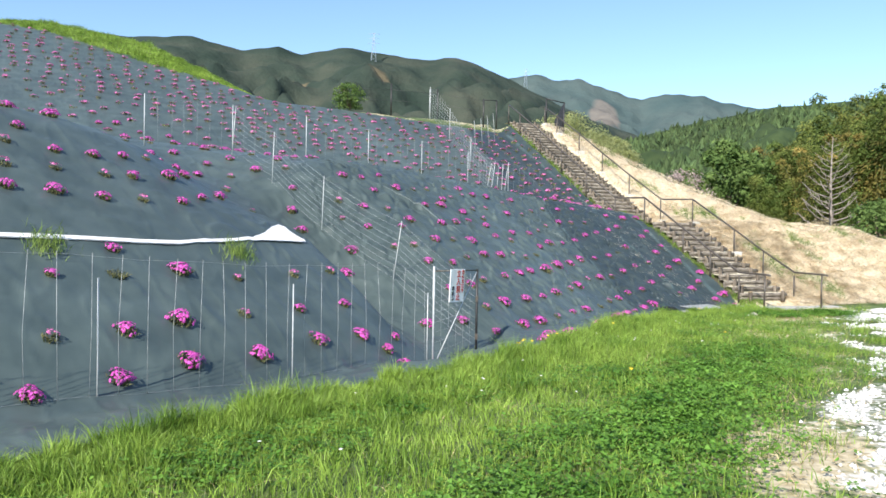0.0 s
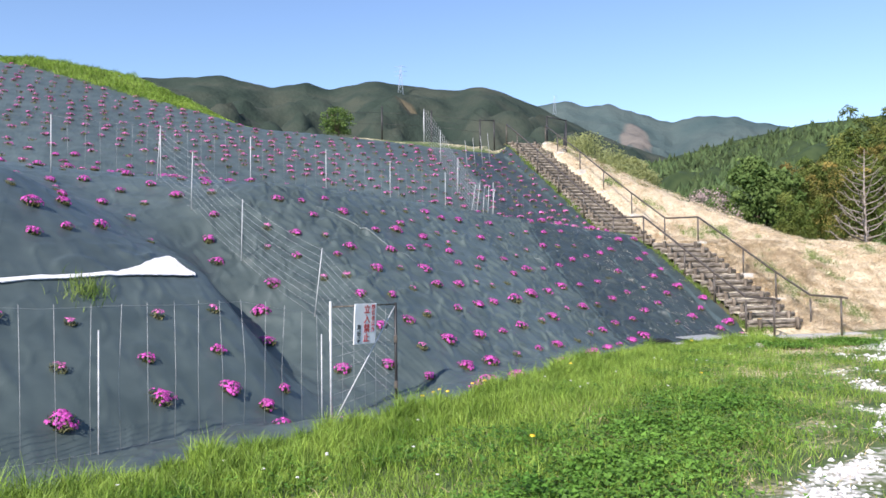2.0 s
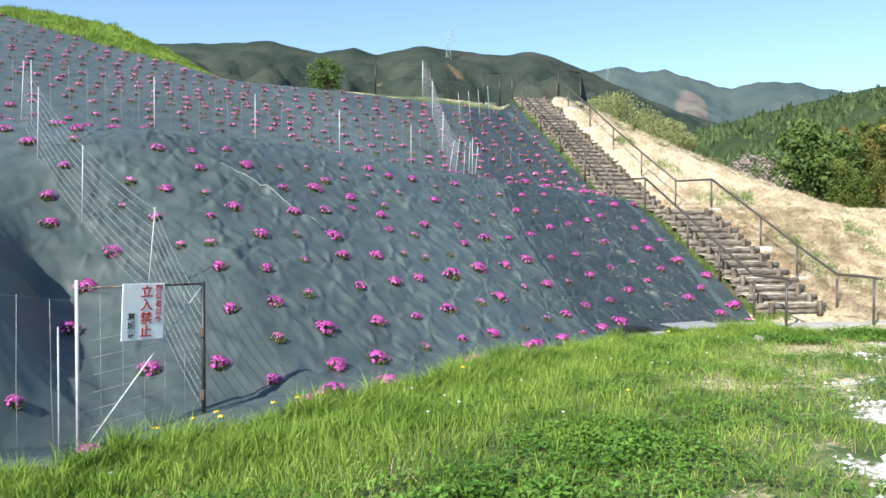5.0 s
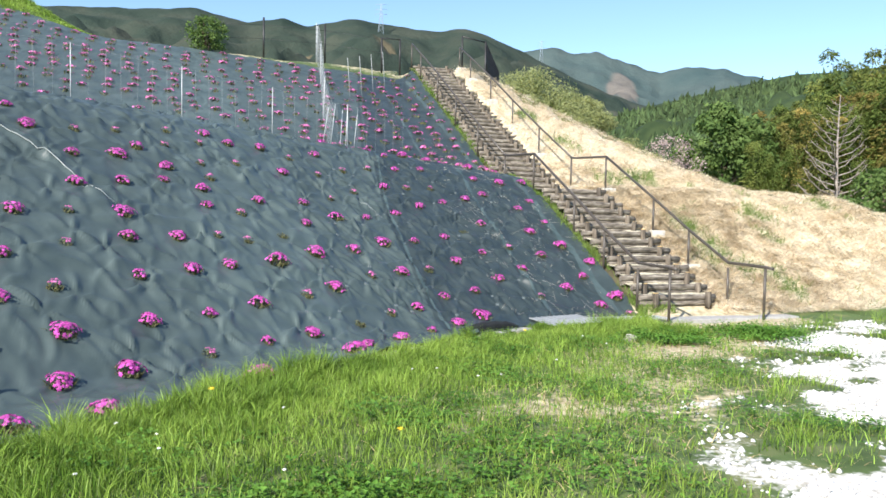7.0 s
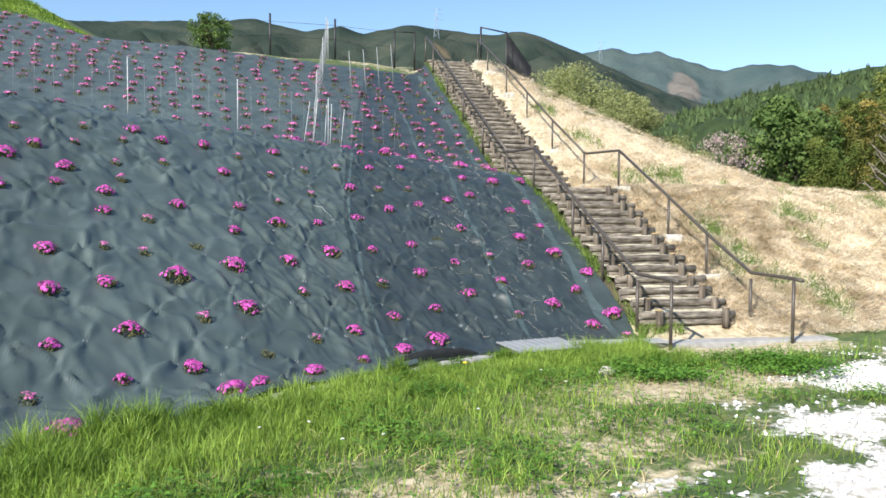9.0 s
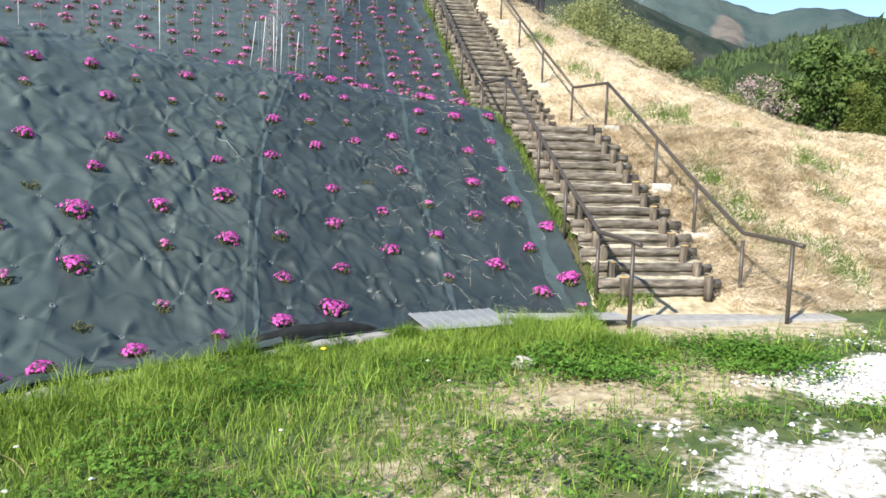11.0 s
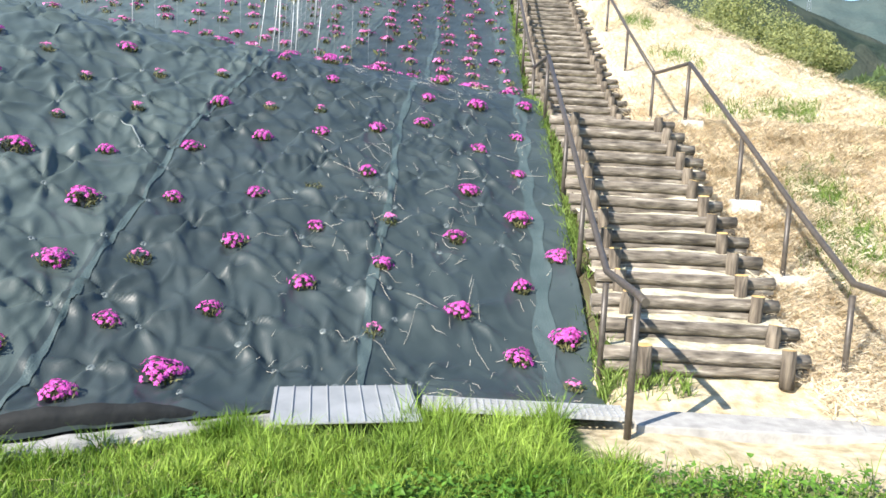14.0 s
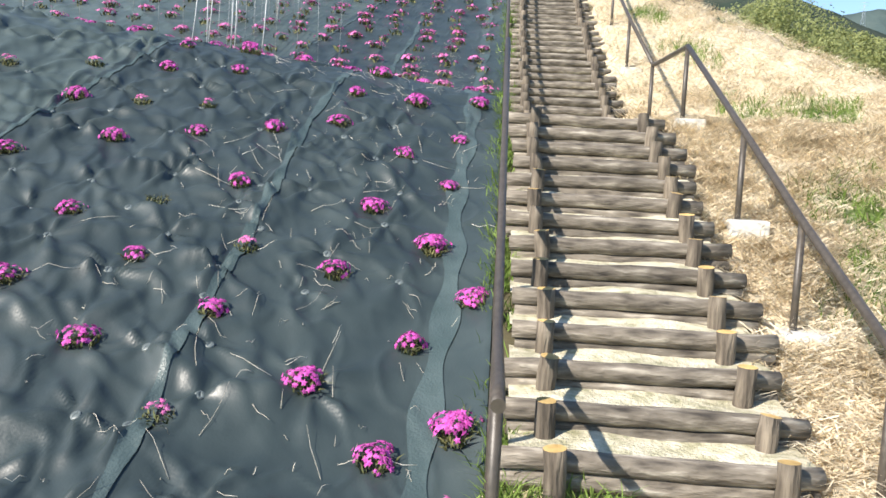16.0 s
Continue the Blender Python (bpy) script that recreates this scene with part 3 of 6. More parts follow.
OPEN_B = [(-3.15, 16.22), (-0.7, 11.56), (0.14, 14.32), (-0.28, 15.01), (0.19, 15.43), (0.53, 14.78), (0.95, 13.49), (0.36, 13.43), (1.63, 12.47), (-0.87, 16.13), (-1.52, 15.78), (-1.69, 16.44), (-1.57, 17.35), (-2.28, 17.38), (-1.89, 17.77), (-1.56, 18.46), (-1.43, 11.33), (-1.92, 10.49), (-4.22, 8.4), (-4.03, 9.5), (-3.05, 15.67), (-3.85, 12.4), (-3.95, 11.78), (-4.66, 11.69), (-4.62, 10.6), (-5.39, 9.6), (-5.25, 11.66), (-5.06, 12.26), (-5.57, 11.15), (-6.16, 11.25), (-10.03, 25.7), (-5.45, 17.71), (4.01, 24.5), (5.17, 24.93), (1.24, 18.74), (-4.91, 15.54), (-3.83, 13.28), (-0.5, 10.7)]
FADED_A = [(3.97, 18.53), (6.33, 20.8), (7.89, 21.02), (3.58, 19.32), (4.42, 20.41), (5.84, 22.21), (2.9, 17.8), (1.94, 18.36), (1.64, 19.06), (2.59, 21.4), (2.89, 22.18), (3.8, 23.34), (4.28, 23.68), (2.21, 22.18), (2.55, 22.95), (2.97, 23.59), (0.73, 19.95), (1.08, 20.66), (1.65, 22.2), (0.45, 20.67), (0.16, 19.9), (2.31, 15.61), (0.78, 15.34), (1.61, 18.07), (0.49, 16.15), (0.2, 16.78), (0.99, 19.62), (-0.76, 18.82), (-0.44, 19.49), (-0.03, 20.45), (0.79, 14.09), (-1.21, 16.7), (-0.95, 15.35), (-0.59, 15.45), (-2.2, 16.37), (-3.46, 16.97), (-2.07, 15.86), (-3.76, 7.49), (-2.45, 9.66), (-1.76, 12.12), (-2.18, 11.36), (-2.74, 10.41), (-4.3, 11.14), (-5.32, 10.68), (-4.9, 11.26)]
FADED_B = [(-4.94, 12.9), (-6.01, 10.66), (-5.69, 10.07), (-4.25, 15.2), (-3.5, 14.27)]
GREEN_A = [(3.62, 17.82), (4.99, 22.26), (2.27, 19.08), (-3.78, 9.04)]
PLANTS = [(x, y, 0) for x, y in FULL_A + FULL_B] + [(x, y, 1) for x, y in OPEN_A + OPEN_B] + [(x, y, 2) for x, y in FADED_A + FADED_B] + [(x, y, 3) for x, y in GREEN_A]
PLANT_XY = np.array([(x, y) for x, y, _ in PLANTS])


def held_down(x, y):
    """0 at a plant, where the mat is cut and pinned, 1 away from it."""
    x, y = np.asarray(x, dtype=float), np.asarray(y, dtype=float)
    out = np.ones(x.shape)
    if not x.size:
        return out
    pick = np.nonzero((PLANT_XY[:, 0] > x.min() - 0.4) & (PLANT_XY[:, 0] < x.max() + 0.4) & (PLANT_XY[:, 1] > y.min() - 0.4) & (PLANT_XY[:, 1] < y.max() + 0.4))[0]
    for i in pick:
        a, b = PLANT_XY[i]
        near = (np.abs(x - a) < 0.4) & (np.abs(y - b) < 0.4)
        out[near] *= 1 - 0.95 * np.exp(-((x[near] - a) ** 2 + (y[near] - b) ** 2) / 0.02)
    return out


def mat_z(x, y):
    """The mat's surface: puckers between its pegs, loose folds running down the slope, a few sharp creases."""
    along_f, across_f = 0.85 * x - 0.52 * y, 0.85 * y + 0.52 * x
    bend = across_f + 0.1 * wave(x, y, 0.7, 31)
    fold = np.clip(wave(0.32 * along_f, bend, 0.24, 9) - 0.18, 0, 1) ** 1.15
    crease = (1 - np.abs(wave(0.35 * along_f + 3, bend - 0.25 * along_f, 0.3, 2))) ** 7
    crease2 = (1 - np.abs(wave(0.6 * x + y, x - 0.2 * y, 0.62, 13))) ** 14
    calm = 0.5 + 0.5 * wave(x, y, 1.4, 21)
    folds = np.zeros(np.shape(x))
    for ax, ay, bx, by, hgt in FOLDS:
        n2 = (bx - ax) ** 2 + (by - ay) ** 2
        k = np.clip(((x - ax) * (bx - ax) + (y - ay) * (by - ay)) / n2, 0, 1)
        d = np.hypot(x - ax - k * (bx - ax), y - ay - k * (by - ay) - 0.05 * np.sin(k * 5))
        folds = np.maximum(folds, hgt * np.sin(np.clip(k, 0.02, 0.98) * math.pi) ** 0.5 * np.exp(-(d / 0.05) ** 2))
    return land(x, y) + 0.035 + held_down(x, y) * (folds + puckers(x, y) + 0.004 * wave(x, y, 0.16, 5) + 0.014 * wave(x, y, 0.5, 14) + short_folds(x, y) + 0.04 * fold * calm + 0.009 * crease * calm + 0.016 * crease2)


weed_mat = thing("weed_mat", "dark grey-green woven weed-control mat pegged over the bank", "ground cover", kind="structure")
PANELS = [0, 0.16, 0.31, 0.45, 0.56, 0.66, 0.75, 0.829, 0.924, 0.983, 1.0]


def seam_at(p, q):
    """Seams near the stairs bend towards them above the bench."""
    q = np.asarray(q)
    return p + np.clip(q - 0.22, 0, 1) * {0.829: 0.125, 0.924: 0.025}.get(p, 0.0)


for i in range(len(PANELS) - 1):
    p0, p1 = PANELS[i], PANELS[i + 1] + (0.004 if i < len(PANELS) - 2 else 0)
    near = p0 >= 0.74
    nu, low = max(12, int((p1 - p0) * (1300 if near else 800))), 440 if near else 320
    q = np.concatenate([np.linspace(0, 0.55, low), np.linspace(0.55, 1, 101)[1:]])
    nv = len(q)
    F, Q = np.meshgrid(np.linspace(0, 1, nu), q, indexing="ij")
    lo, hi = seam_at(p0, Q), seam_at(PANELS[i + 1], Q) + (p1 - PANELS[i + 1])
    x, y = mat_xy((lo + (hi - lo) * F).ravel(), Q.ravel())
    z = mat_z(x, y) + 0.002 * (i % 2)
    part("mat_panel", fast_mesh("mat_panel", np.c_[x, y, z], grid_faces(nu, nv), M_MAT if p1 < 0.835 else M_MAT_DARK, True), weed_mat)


# ---- mountains ----
def ridge(name, label, az, el, dist, depth, mat, spurs, bare=()):
    a = np.linspace(az[0], az[-1], 420)
    e = np.interp(a, az, el)
    k = np.exp(-np.linspace(-2, 2, 5) ** 2)
    e = np.convolve(np.pad(e, 2, mode="edge"), k / k.sum(), mode="valid")
    top = dist * np.tan(np.radians(e)) + 1.5
    rows = 60
    f = np.linspace(-0.4, 1, rows)
    A, Fr = np.meshgrid(np.radians(a), f, indexing="ij")
    T = np.repeat(top[:, None], rows, 1)
    ramp = np.where(Fr >= 0, 1 - np.clip(Fr, 0, 1) ** 0.9, 1 + Fr * 1.2)
    rad = dist - depth * Fr
    x, y = rad * np.sin(A), rad * np.cos(A)
    fade = np.sin(np.clip(Fr, 0, 1) * math.pi)
    z = T * ramp + spurs * fade * wave(x, y, dist * 0.06, 3) + spurs * 0.35 * fade * wave(x, y, dist * 0.02, 6)
    z = z + 0.012 * dist * 0.12 * wave(x, y, 9, 1) * (Fr > -0.05)
    mark = np.zeros_like(x)
    for az0, f0, wa, wf in bare:
        mark = np.maximum(mark, 1.1 * np.exp(-(((np.degrees(A) - az0) / wa) ** 2 + ((Fr - f0) / wf) ** 2)))
    me = fast_mesh(name, np.c_[x.ravel(), y.ravel(), z.ravel()], grid_faces(len(a), rows), mat, True, {"bare": mark.ravel()})
    return tagged(new(name, me), label, "mountain", kind="structure")


ridge("mountain_range", "dark green wooded mountain ridge", [-75, -45, -29, -18.0, -14.5, -12, -10.4, -7.6, -5.5, -1.8, 0.7, 3.2, 5, 9, 14, 20, 34],
      [11, 12.3, 12.2, 13.2, 12.5, 12.95, 12.5, 13.15, 12.95, 12.45, 12.7, 11.8, 11.0, 9.0, 7, 5.5, 5], 360, 210, M_HILL, 10, [(-11, 0.22, 1.3, 0.03), (-5, 0.25, 1.2, 0.07)])
ridge("mountain_range_far", "wooded far mountains tinted blue-green for haze", [-12, 3, 6.5, 8.3, 9.6, 11.7, 13.9, 15.5, 16.7, 18.3, 19.4, 25, 40, 75],
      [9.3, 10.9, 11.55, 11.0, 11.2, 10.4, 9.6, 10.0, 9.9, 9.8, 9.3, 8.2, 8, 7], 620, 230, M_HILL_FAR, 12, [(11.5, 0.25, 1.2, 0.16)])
HILL_AZ, HILL_EL = [4, 9, 12, 15, 19, 23, 30, 45, 80], [2.0, 5.0, 6.5, 7.4, 8.2, 8.8, 9.2, 9.6, 9.6]
ridge("wooded_hill", "green conifer-covered hill", HILL_AZ, HILL_EL, 175, 90, M_CONIFER, 3)

# taped seams where two widths of mat overlap
for i, (p, wide) in enumerate(((0.829, 0.45), (0.924, 0.65), (0.983, 1.15))):
    q = np.linspace(0.004, 0.97, 420)
    rows_s = []
    for off in np.linspace(-0.0026, 0.0028, 10) * wide:
        x, y = mat_xy(seam_at(p, q) + 0.0042 + off * (1 - 0.35 * q) * (1 + 0.35 * np.sin(q * 130 + 2 * i)) + 0.0009 * np.sin(q * 40 + i), q)
        rows_s.append(np.c_[x, y, mat_z(x, y) + 0.011])
    part("seam", fast_mesh("seam", np.stack(rows_s, axis=1).reshape(-1, 3), grid_faces(len(q), 10), M_SEAM, True), weed_mat, "lighter taped seam")

# sharp folds where the mat is stretched over the ground, their sheen painted as pale tubes
for ax, ay, bx, by, hgt in FOLDS[:3]:
    k = np.linspace(0, 1, 22)
    fx, fy = ax + (bx - ax) * k, ay + (by - ay) * k + 0.05 * np.sin(k * 5)
    fz = mat_z(fx, fy)
    pts = [(a, b, c - 0.004) for a, b, c in zip(fx, fy, fz)]
    part("fold", tube_mesh("fold", pts, [0.002 + 0.009 * math.sin(math.pi * i / 21) for i in range(22)], M_FOLD_SHEEN, 7), weed_mat, "mat fold with its sheen painted pale")

# ---- log stairs ----
def log_mesh(name, length, radius, mat, end_mat=None, seed=0, sides=12, along_z=False):
    """A rough round log along x (or z), its sawn ends of another material."""
    r = random.Random(seed)
    n = 8 if not along_z else 3
    pts, rad = [], []
    for i in range(n + 1):
        c = (i / n - 0.5) * length
        j = (r.uniform(-1, 1) * 0.006, r.uniform(-1, 1) * 0.006)
        pts.append((j[0], j[1], c) if along_z else (c, j[0], j[1]))
        rad.append(radius * r.uniform(0.93, 1.06))
    v, f, e = tube(pts, rad, sides)
    me = bpy.data.meshes.new(name)
    me.from_pydata(v, [], f + e)
    for p in me.polygons[: len(f)]:
        p.use_smooth = True
    me.materials.append(mat)
    me.materials.append(end_mat or mat)
    for p in me.polygons[len(f):]:
        p.material_index = 1
    return me


TURN_STAIRS = math.degrees(math.atan2(V[1], V[0]))
LOWER = [(1.05 + 0.318 * i, 0.01 + 0.1505 * i) for i in range(14)]
UPPER = [(7.75 + 0.318 * i, 2.17 + 0.1525 * i) for i in range(31)]
long_logs = [log_mesh("log", 1.56, 0.056, M_LOG, M_LOG, k) for k in range(4)]
low_logs = [log_mesh("log", 1.53, 0.05, M_LOG, M_LOG, 10 + k) for k in range(3)]
pegs = [log_mesh("peg", 0.29, 0.054, M_PEG, M_LOG_END, 20 + k, along_z=True) for k in range(4)]
stairs = thing("log_stairs", "weathered log steps pegged into the bank", "stairs", kind="structure")
for i, (s, z) in enumerate(LOWER + UPPER):
    r = random.Random(100 + i)
    shift = r.uniform(-0.05, 0.05)
    part("log", long_logs[i % 4], stairs, matrix=pose(*spot(s, 0.875 + shift, z - 0.056), r.uniform(0, 360), r.uniform(-0.6, 0.6), TURN_STAIRS + r.uniform(-0.7, 0.7)))
    part("log", low_logs[i % 3], stairs, matrix=pose(*spot(s + 0.012, 0.88 + shift, z - 0.155), r.uniform(0, 360), 0, TURN_STAIRS + r.uniform(-0.6, 0.6)))
    for v in (0.33, 1.4):
        part("peg", pegs[(i + (v > 1)) % 4], stairs, matrix=pose(*spot(s - 0.1, v + r.uniform(-0.03, 0.03), z - 0.125 + r.uniform(0, 0.03)), r.uniform(-3, 3), r.uniform(-3, 3), r.uniform(0, 360)))


def tread(s0, s1, z, z0, mat):
    bm = bmesh.new()
    n, m = 14, 5
    rows = []
    for i in range(n):
        row = []
        for j in range(m):
            v = 0.13 + 1.47 * i / (n - 1)
            s = s0 + (s1 - s0) * j / (m - 1)
            p = spot(s, v, z + 0.018 * math.sin(7.1 * v + 3 * s) * math.sin(5 * s + 2 * v) + 0.02 * (j / (m - 1)))
            row.append(bm.verts.new(p))
        rows.append(row)
    for i in range(n - 1):
        for j in range(m - 1):
            bm.faces.new((rows[i][j], rows[i + 1][j], rows[i + 1][j + 1], rows[i][j + 1])).smooth = True
    me = bpy.data.meshes.new("tread")
    bm.to_mesh(me)
    bm.free()
    me.materials.append(mat)
    return me


flights = LOWER + UPPER
for i, (s, z) in enumerate(flights):
    nxt = flights[i + 1] if i + 1 < len(flights) else (s + 0.6, z)
    part("tread", tread(s + 0.01, nxt[0] + 0.02, z - 0.02, z, M_TREAD), stairs, "sandy earth tread")

# ---- handrails ----
M_FOOT = material("pale_concrete", [(0.45, 0.44, 0.41), (0.62, 0.61, 0.57)], 0.9, 12, 8, 0.3, 80)
POSTS = [(0.07, -0.28), (1.06, -0.25), (2.3, 0.36), (3.6, 0.99), (5.72, 2.0), (7.57, 2.09), (9.68, 3.08), (11.75, 4.1), (13.75, 5.12), (15.9, 6.15), (17.2, 6.75)]


def handrail(v, label):
    rail = thing("handrail", label, "handrail", "handrails of the stairs")
    for k, (s, z) in enumerate(POSTS):
        h = (0.82, 0.73, 0.76, 0.75)[min(k, 3)]
        post = part("post", tube_mesh("post", [spot(s, v, z - 0.12), spot(s, v, z + h)], [0.024, 0.024], M_RAIL, 10), rail)
        if k > 1 and v > 1:
            part("footing", box_mesh("footing", (0.3, 0.28, 0.3), M_FOOT, 0.012), post, "pale concrete footing", matrix=pose(*spot(s, v + 0.06, z - (0.06 if k < 4 else 0.13)), 0, 0, TURN_STAIRS))
    tops = [spot(s, v, z + (0.84 if k == 0 else 0.77)) for k, (s, z) in enumerate(POSTS)]
    tops[1] = spot(1.06, v, POSTS[0][1] + 0.85)
    for a, b in ((0, 4), (5, 10)):
        run = tops[a:b + 1]
        if a == 0:
            run = [spot(-0.12, v, run[0].z - 0.015)] + run
        part("rail", tube_mesh("rail", run, [0.027] * len(run), M_RAIL, 10), rail)
    part("rail", tube_mesh("rail", [tops[4], tops[4] + Vector((*(U * 0.05), 0)), spot(7.4, v, tops[5].z - 0.03), tops[5]], [0.027] * 4, M_RAIL, 10), rail)
    return rail


handrail(0.045, "dark brown steel handrail beside the weed mat")
handrail(1.9, "dark brown steel handrail beside the straw bank")

# ---- fences on the bank ----
def at_land(x, y, h=0.0):
    return float(land(np.array([x]), np.array([y]))[0]) + h


def stake(x, y, height, parent, lean=(0.0, 0.0), mat=None, radius=0.008):
    z = at_land(x, y)
    return part("stake", tube_mesh("stake", [(x, y, z - 0.05), (x + lean[0], y + lean[1], z + height)], [radius, radius * 0.9], mat or M_STAKE, 8), parent)


def sagging(a, b, sag, n=7, r=0.0022):
    a, b = Vector(a), Vector(b)
    pts = [a.lerp(b, i / (n - 1)) - Vector((0, 0, sag * 4 * (i / (n - 1)) * (1 - i / (n - 1)))) for i in range(n)]
    return pts, [r] * n


# net of upright strings along the foot of the bank
front = thing("string_fence", "string net on white stakes along the mat's foot", "fence")
LINE = [Vector(p) for p in TROUGH[:4]]
runs_len = [(b - a).length for a, b in zip(LINE, LINE[1:])]


def on_line(d):
    for a, b, n in zip(LINE, LINE[1:], runs_len):
        if d <= n:
            return a.lerp(b, d / n)
        d -= n
    return LINE[-1]


whole = sum(runs_len)
for d in (0.5, 2.4, runs_len[0] + 0.02, runs_len[0] + runs_len[1], whole - 0.16):
    p = on_line(d)
    stake(p.x, p.y, 1.15, front)
r = random.Random(5)
n_strings = 34
for i in range(n_strings):
    p = on_line(whole * (i + 0.3) / n_strings)
    z = at_land(p.x, p.y)
    part("string", tube_mesh("string", [(p.x, p.y, z), (p.x + r.uniform(-0.02, 0.02), p.y, z + 0.65), (p.x + r.uniform(-0.03, 0.03), p.y, z + 1.38)], [0.0024] * 3, M_STRING, 5), front)
for h in (1.36, 0.06):
    q = [on_line(whole * i / 14) for i in range(15)]
    part("string", tube_mesh("string", [(p.x, p.y, at_land(p.x, p.y) + h - 0.02 * (i % 2)) for i, p in enumerate(q)], [0.0016] * 15, M_STRING, 5), front)

# gate with its sign
gate = thing("wire_gate", "narrow wire gate with diagonal brace and white sign", "gate")
GA, GB = Vector((-0.126, 11.58)), Vector((0.56, 12.575))
ga, gb = at_land(GA.x, GA.y), at_land(GB.x, GB.y)
part("post", tube_mesh("post", [(GA.x, GA.y, ga - 0.1), (GA.x, GA.y, -0.33 + 1.33)], [0.016, 0.016], M_STAKE, 10), gate, "white gate post")
part("post", tube_mesh("post", [(GB.x, GB.y, gb - 0.1), (GB.x, GB.y, 0.93)], [0.02, 0.02], M_BLACK, 10), gate, "dark steel hinge post")
part("top_rail", tube_mesh("top_rail", [(GA.x, GA.y, 0.93), (GB.x, GB.y, 0.91)], [0.01, 0.01], M_LOG, 8), gate)
part("brace", tube_mesh("brace", [(GA.x, GA.y, ga + 0.02), (GB.x, GB.y, 0.9)], [0.008, 0.008], M_STAKE, 8), gate, "white diagonal brace")
for i in range(7):
    h = 0.1 + 0.15 * i
    part("wire", tube_mesh("wire", [(GA.x, GA.y, ga + h), (GB.x, GB.y, gb + h)], [0.0018, 0.0018], M_STRING, 5), gate)
for i in range(1, 6):
    q = GA.lerp(GB, i / 6)
    part("wire", tube_mesh("wire", [(q.x, q.y, ga + 0.03), (q.x, q.y, 0.91)], [0.0018, 0.0018], M_STRING, 5), gate)
for h in (0.25, 0.86):
    part("hinge", box_mesh("hinge", (0.045, 0.045, 0.1), M_RAIL, 0.006), gate, matrix=pose(GB.x, GB.y - 0.02, gb + h))

gate_dir = (GB - GA).normalized()
SIGN_TURN = math.degrees(math.atan2(gate_dir.y, gate_dir.x))
sign_at = GA.lerp(GB, 0.48)
sign_out = Vector((gate_dir.y, -gate_dir.x, 0)) * 0.03
sign = thing("notice_sign", "white notice board with red and black characters wired to the gate", "sign", matrix=pose(sign_at.x + sign_out.x, sign_at.y + sign_out.y, 0.69, 2, 1.5, SIGN_TURN))
board = part("board", box_mesh("board", (0.40, 0.012, 0.51), M_SIGN, 0.004), sign)


def lettering(text, size, x, z, mat, weight):
    """A column of characters, set upright, on the face of the board."""
    for k, ch in enumerate(text):
        cu = bpy.data.curves.new("character", "FONT")
        cu.body, cu.size, cu.align_x, cu.align_y, cu.extrude, cu.offset = ch, size, "CENTER", "CENTER", 0.0015, weight
        tmp = bpy.data.objects.new("character", cu)
        me = bpy.data.meshes.new_from_object(tmp)
        bpy.data.objects.remove(tmp)
        me.materials.append(mat)
        part("character", me, board, matrix=pose(x, -0.008, z - k * size * 1.02, 90, 0, 0))


lettering("関係者以外", 0.07, 0.142, 0.205, M_RED, 0.0008)
lettering("立入禁止", 0.118, 0.025, 0.175, M_RED, 0.002)
lettering("葛城市", 0.076, -0.115, -0.05, M_INK, 0.0012)

# strings climbing the slope from the gate
climb = thing("string_fence", "long strings on leaning white stakes climbing the bank", "fence")
POLES = [(0.56, 12.575, 1.12, 0, 0), (-0.92, 14.35, 1.12, 0.16, -0.1), (-2.41, 15.44, 1.1, 0.04, -0.03), (-3.58, 16.23, 1.1, 0.05, -0.04), (-4.8, 17.61, 1.1, 0.1, -0.05)]
for x, y, h, lx, ly in POLES[1:]:
    stake(x, y, h, climb, (lx, ly))
for j in range(10):
    f = (j + 0.4) / 10
    pts = []
    for i, (x, y, h, lx, ly) in enumerate(POLES):
        z = at_land(x, y)
        pts.append(Vector((x + lx * f, y + ly * f, z + 0.04 + h * f)))
    run = []
    for a, b in zip(pts, pts[1:]):
        run += sagging(a, b, 0.05, 6)[0][:-1]
    run.append(pts[-1])
    part("string", tube_mesh("string", run, [0.0022] * len(run), M_STRING, 5), climb)

# fence along the bench
bench_fence = thing("string_fence", "white stakes and upright strings along the bench", "fence")
B0, STEP = Vector((-2.08, 21.33)), Vector((1.41, 1.64))
for k in range(-3, 4):
    p = B0 + STEP * k
    stake(p.x, p.y, 1.12, bench_fence, radius=0.01)
    for i in range(1, 7):
        q = p + STEP * (i / 7)
        z = at_land(q.x, q.y)
        part("string", tube_mesh("string", [(q.x, q.y, z), (q.x + r.uniform(-0.03, 0.03), q.y, z + 1.1)], [0.0022] * 2, M_STRING, 5), bench_fence)
    a, b = p, p + STEP
    part("string", tube_mesh("string", *sagging((a.x, a.y, at_land(a.x, a.y) + 1.1), (b.x, b.y, at_land(b.x, b.y) + 1.1), 0.03), M_STRING, 5), bench_fence)
# stakes left standing at the end of the bench fence
for x, y, tx, h in ((1.62, 26.9, 0.13, 1.12), (1.83, 27.15, 0.06, 1.02), (1.98, 27.05, 0.05, 1.05), (2.12, 27.5, 0.1, 0.95), (1.45, 26.75, 0.16, 1.0)):
    z = at_land(x, y)
    tagged(new("garden_stake", tube_mesh("garden_stake", [(x, y, z - 0.04), (x + tx * 0.5, y, z + h * 0.5), (x + tx, y - 0.03, z + h)], [0.009, 0.009, 0.008], M_STAKE, 8)), "thin white garden stake stuck in the mat", "stake", "loose stakes on the bench")
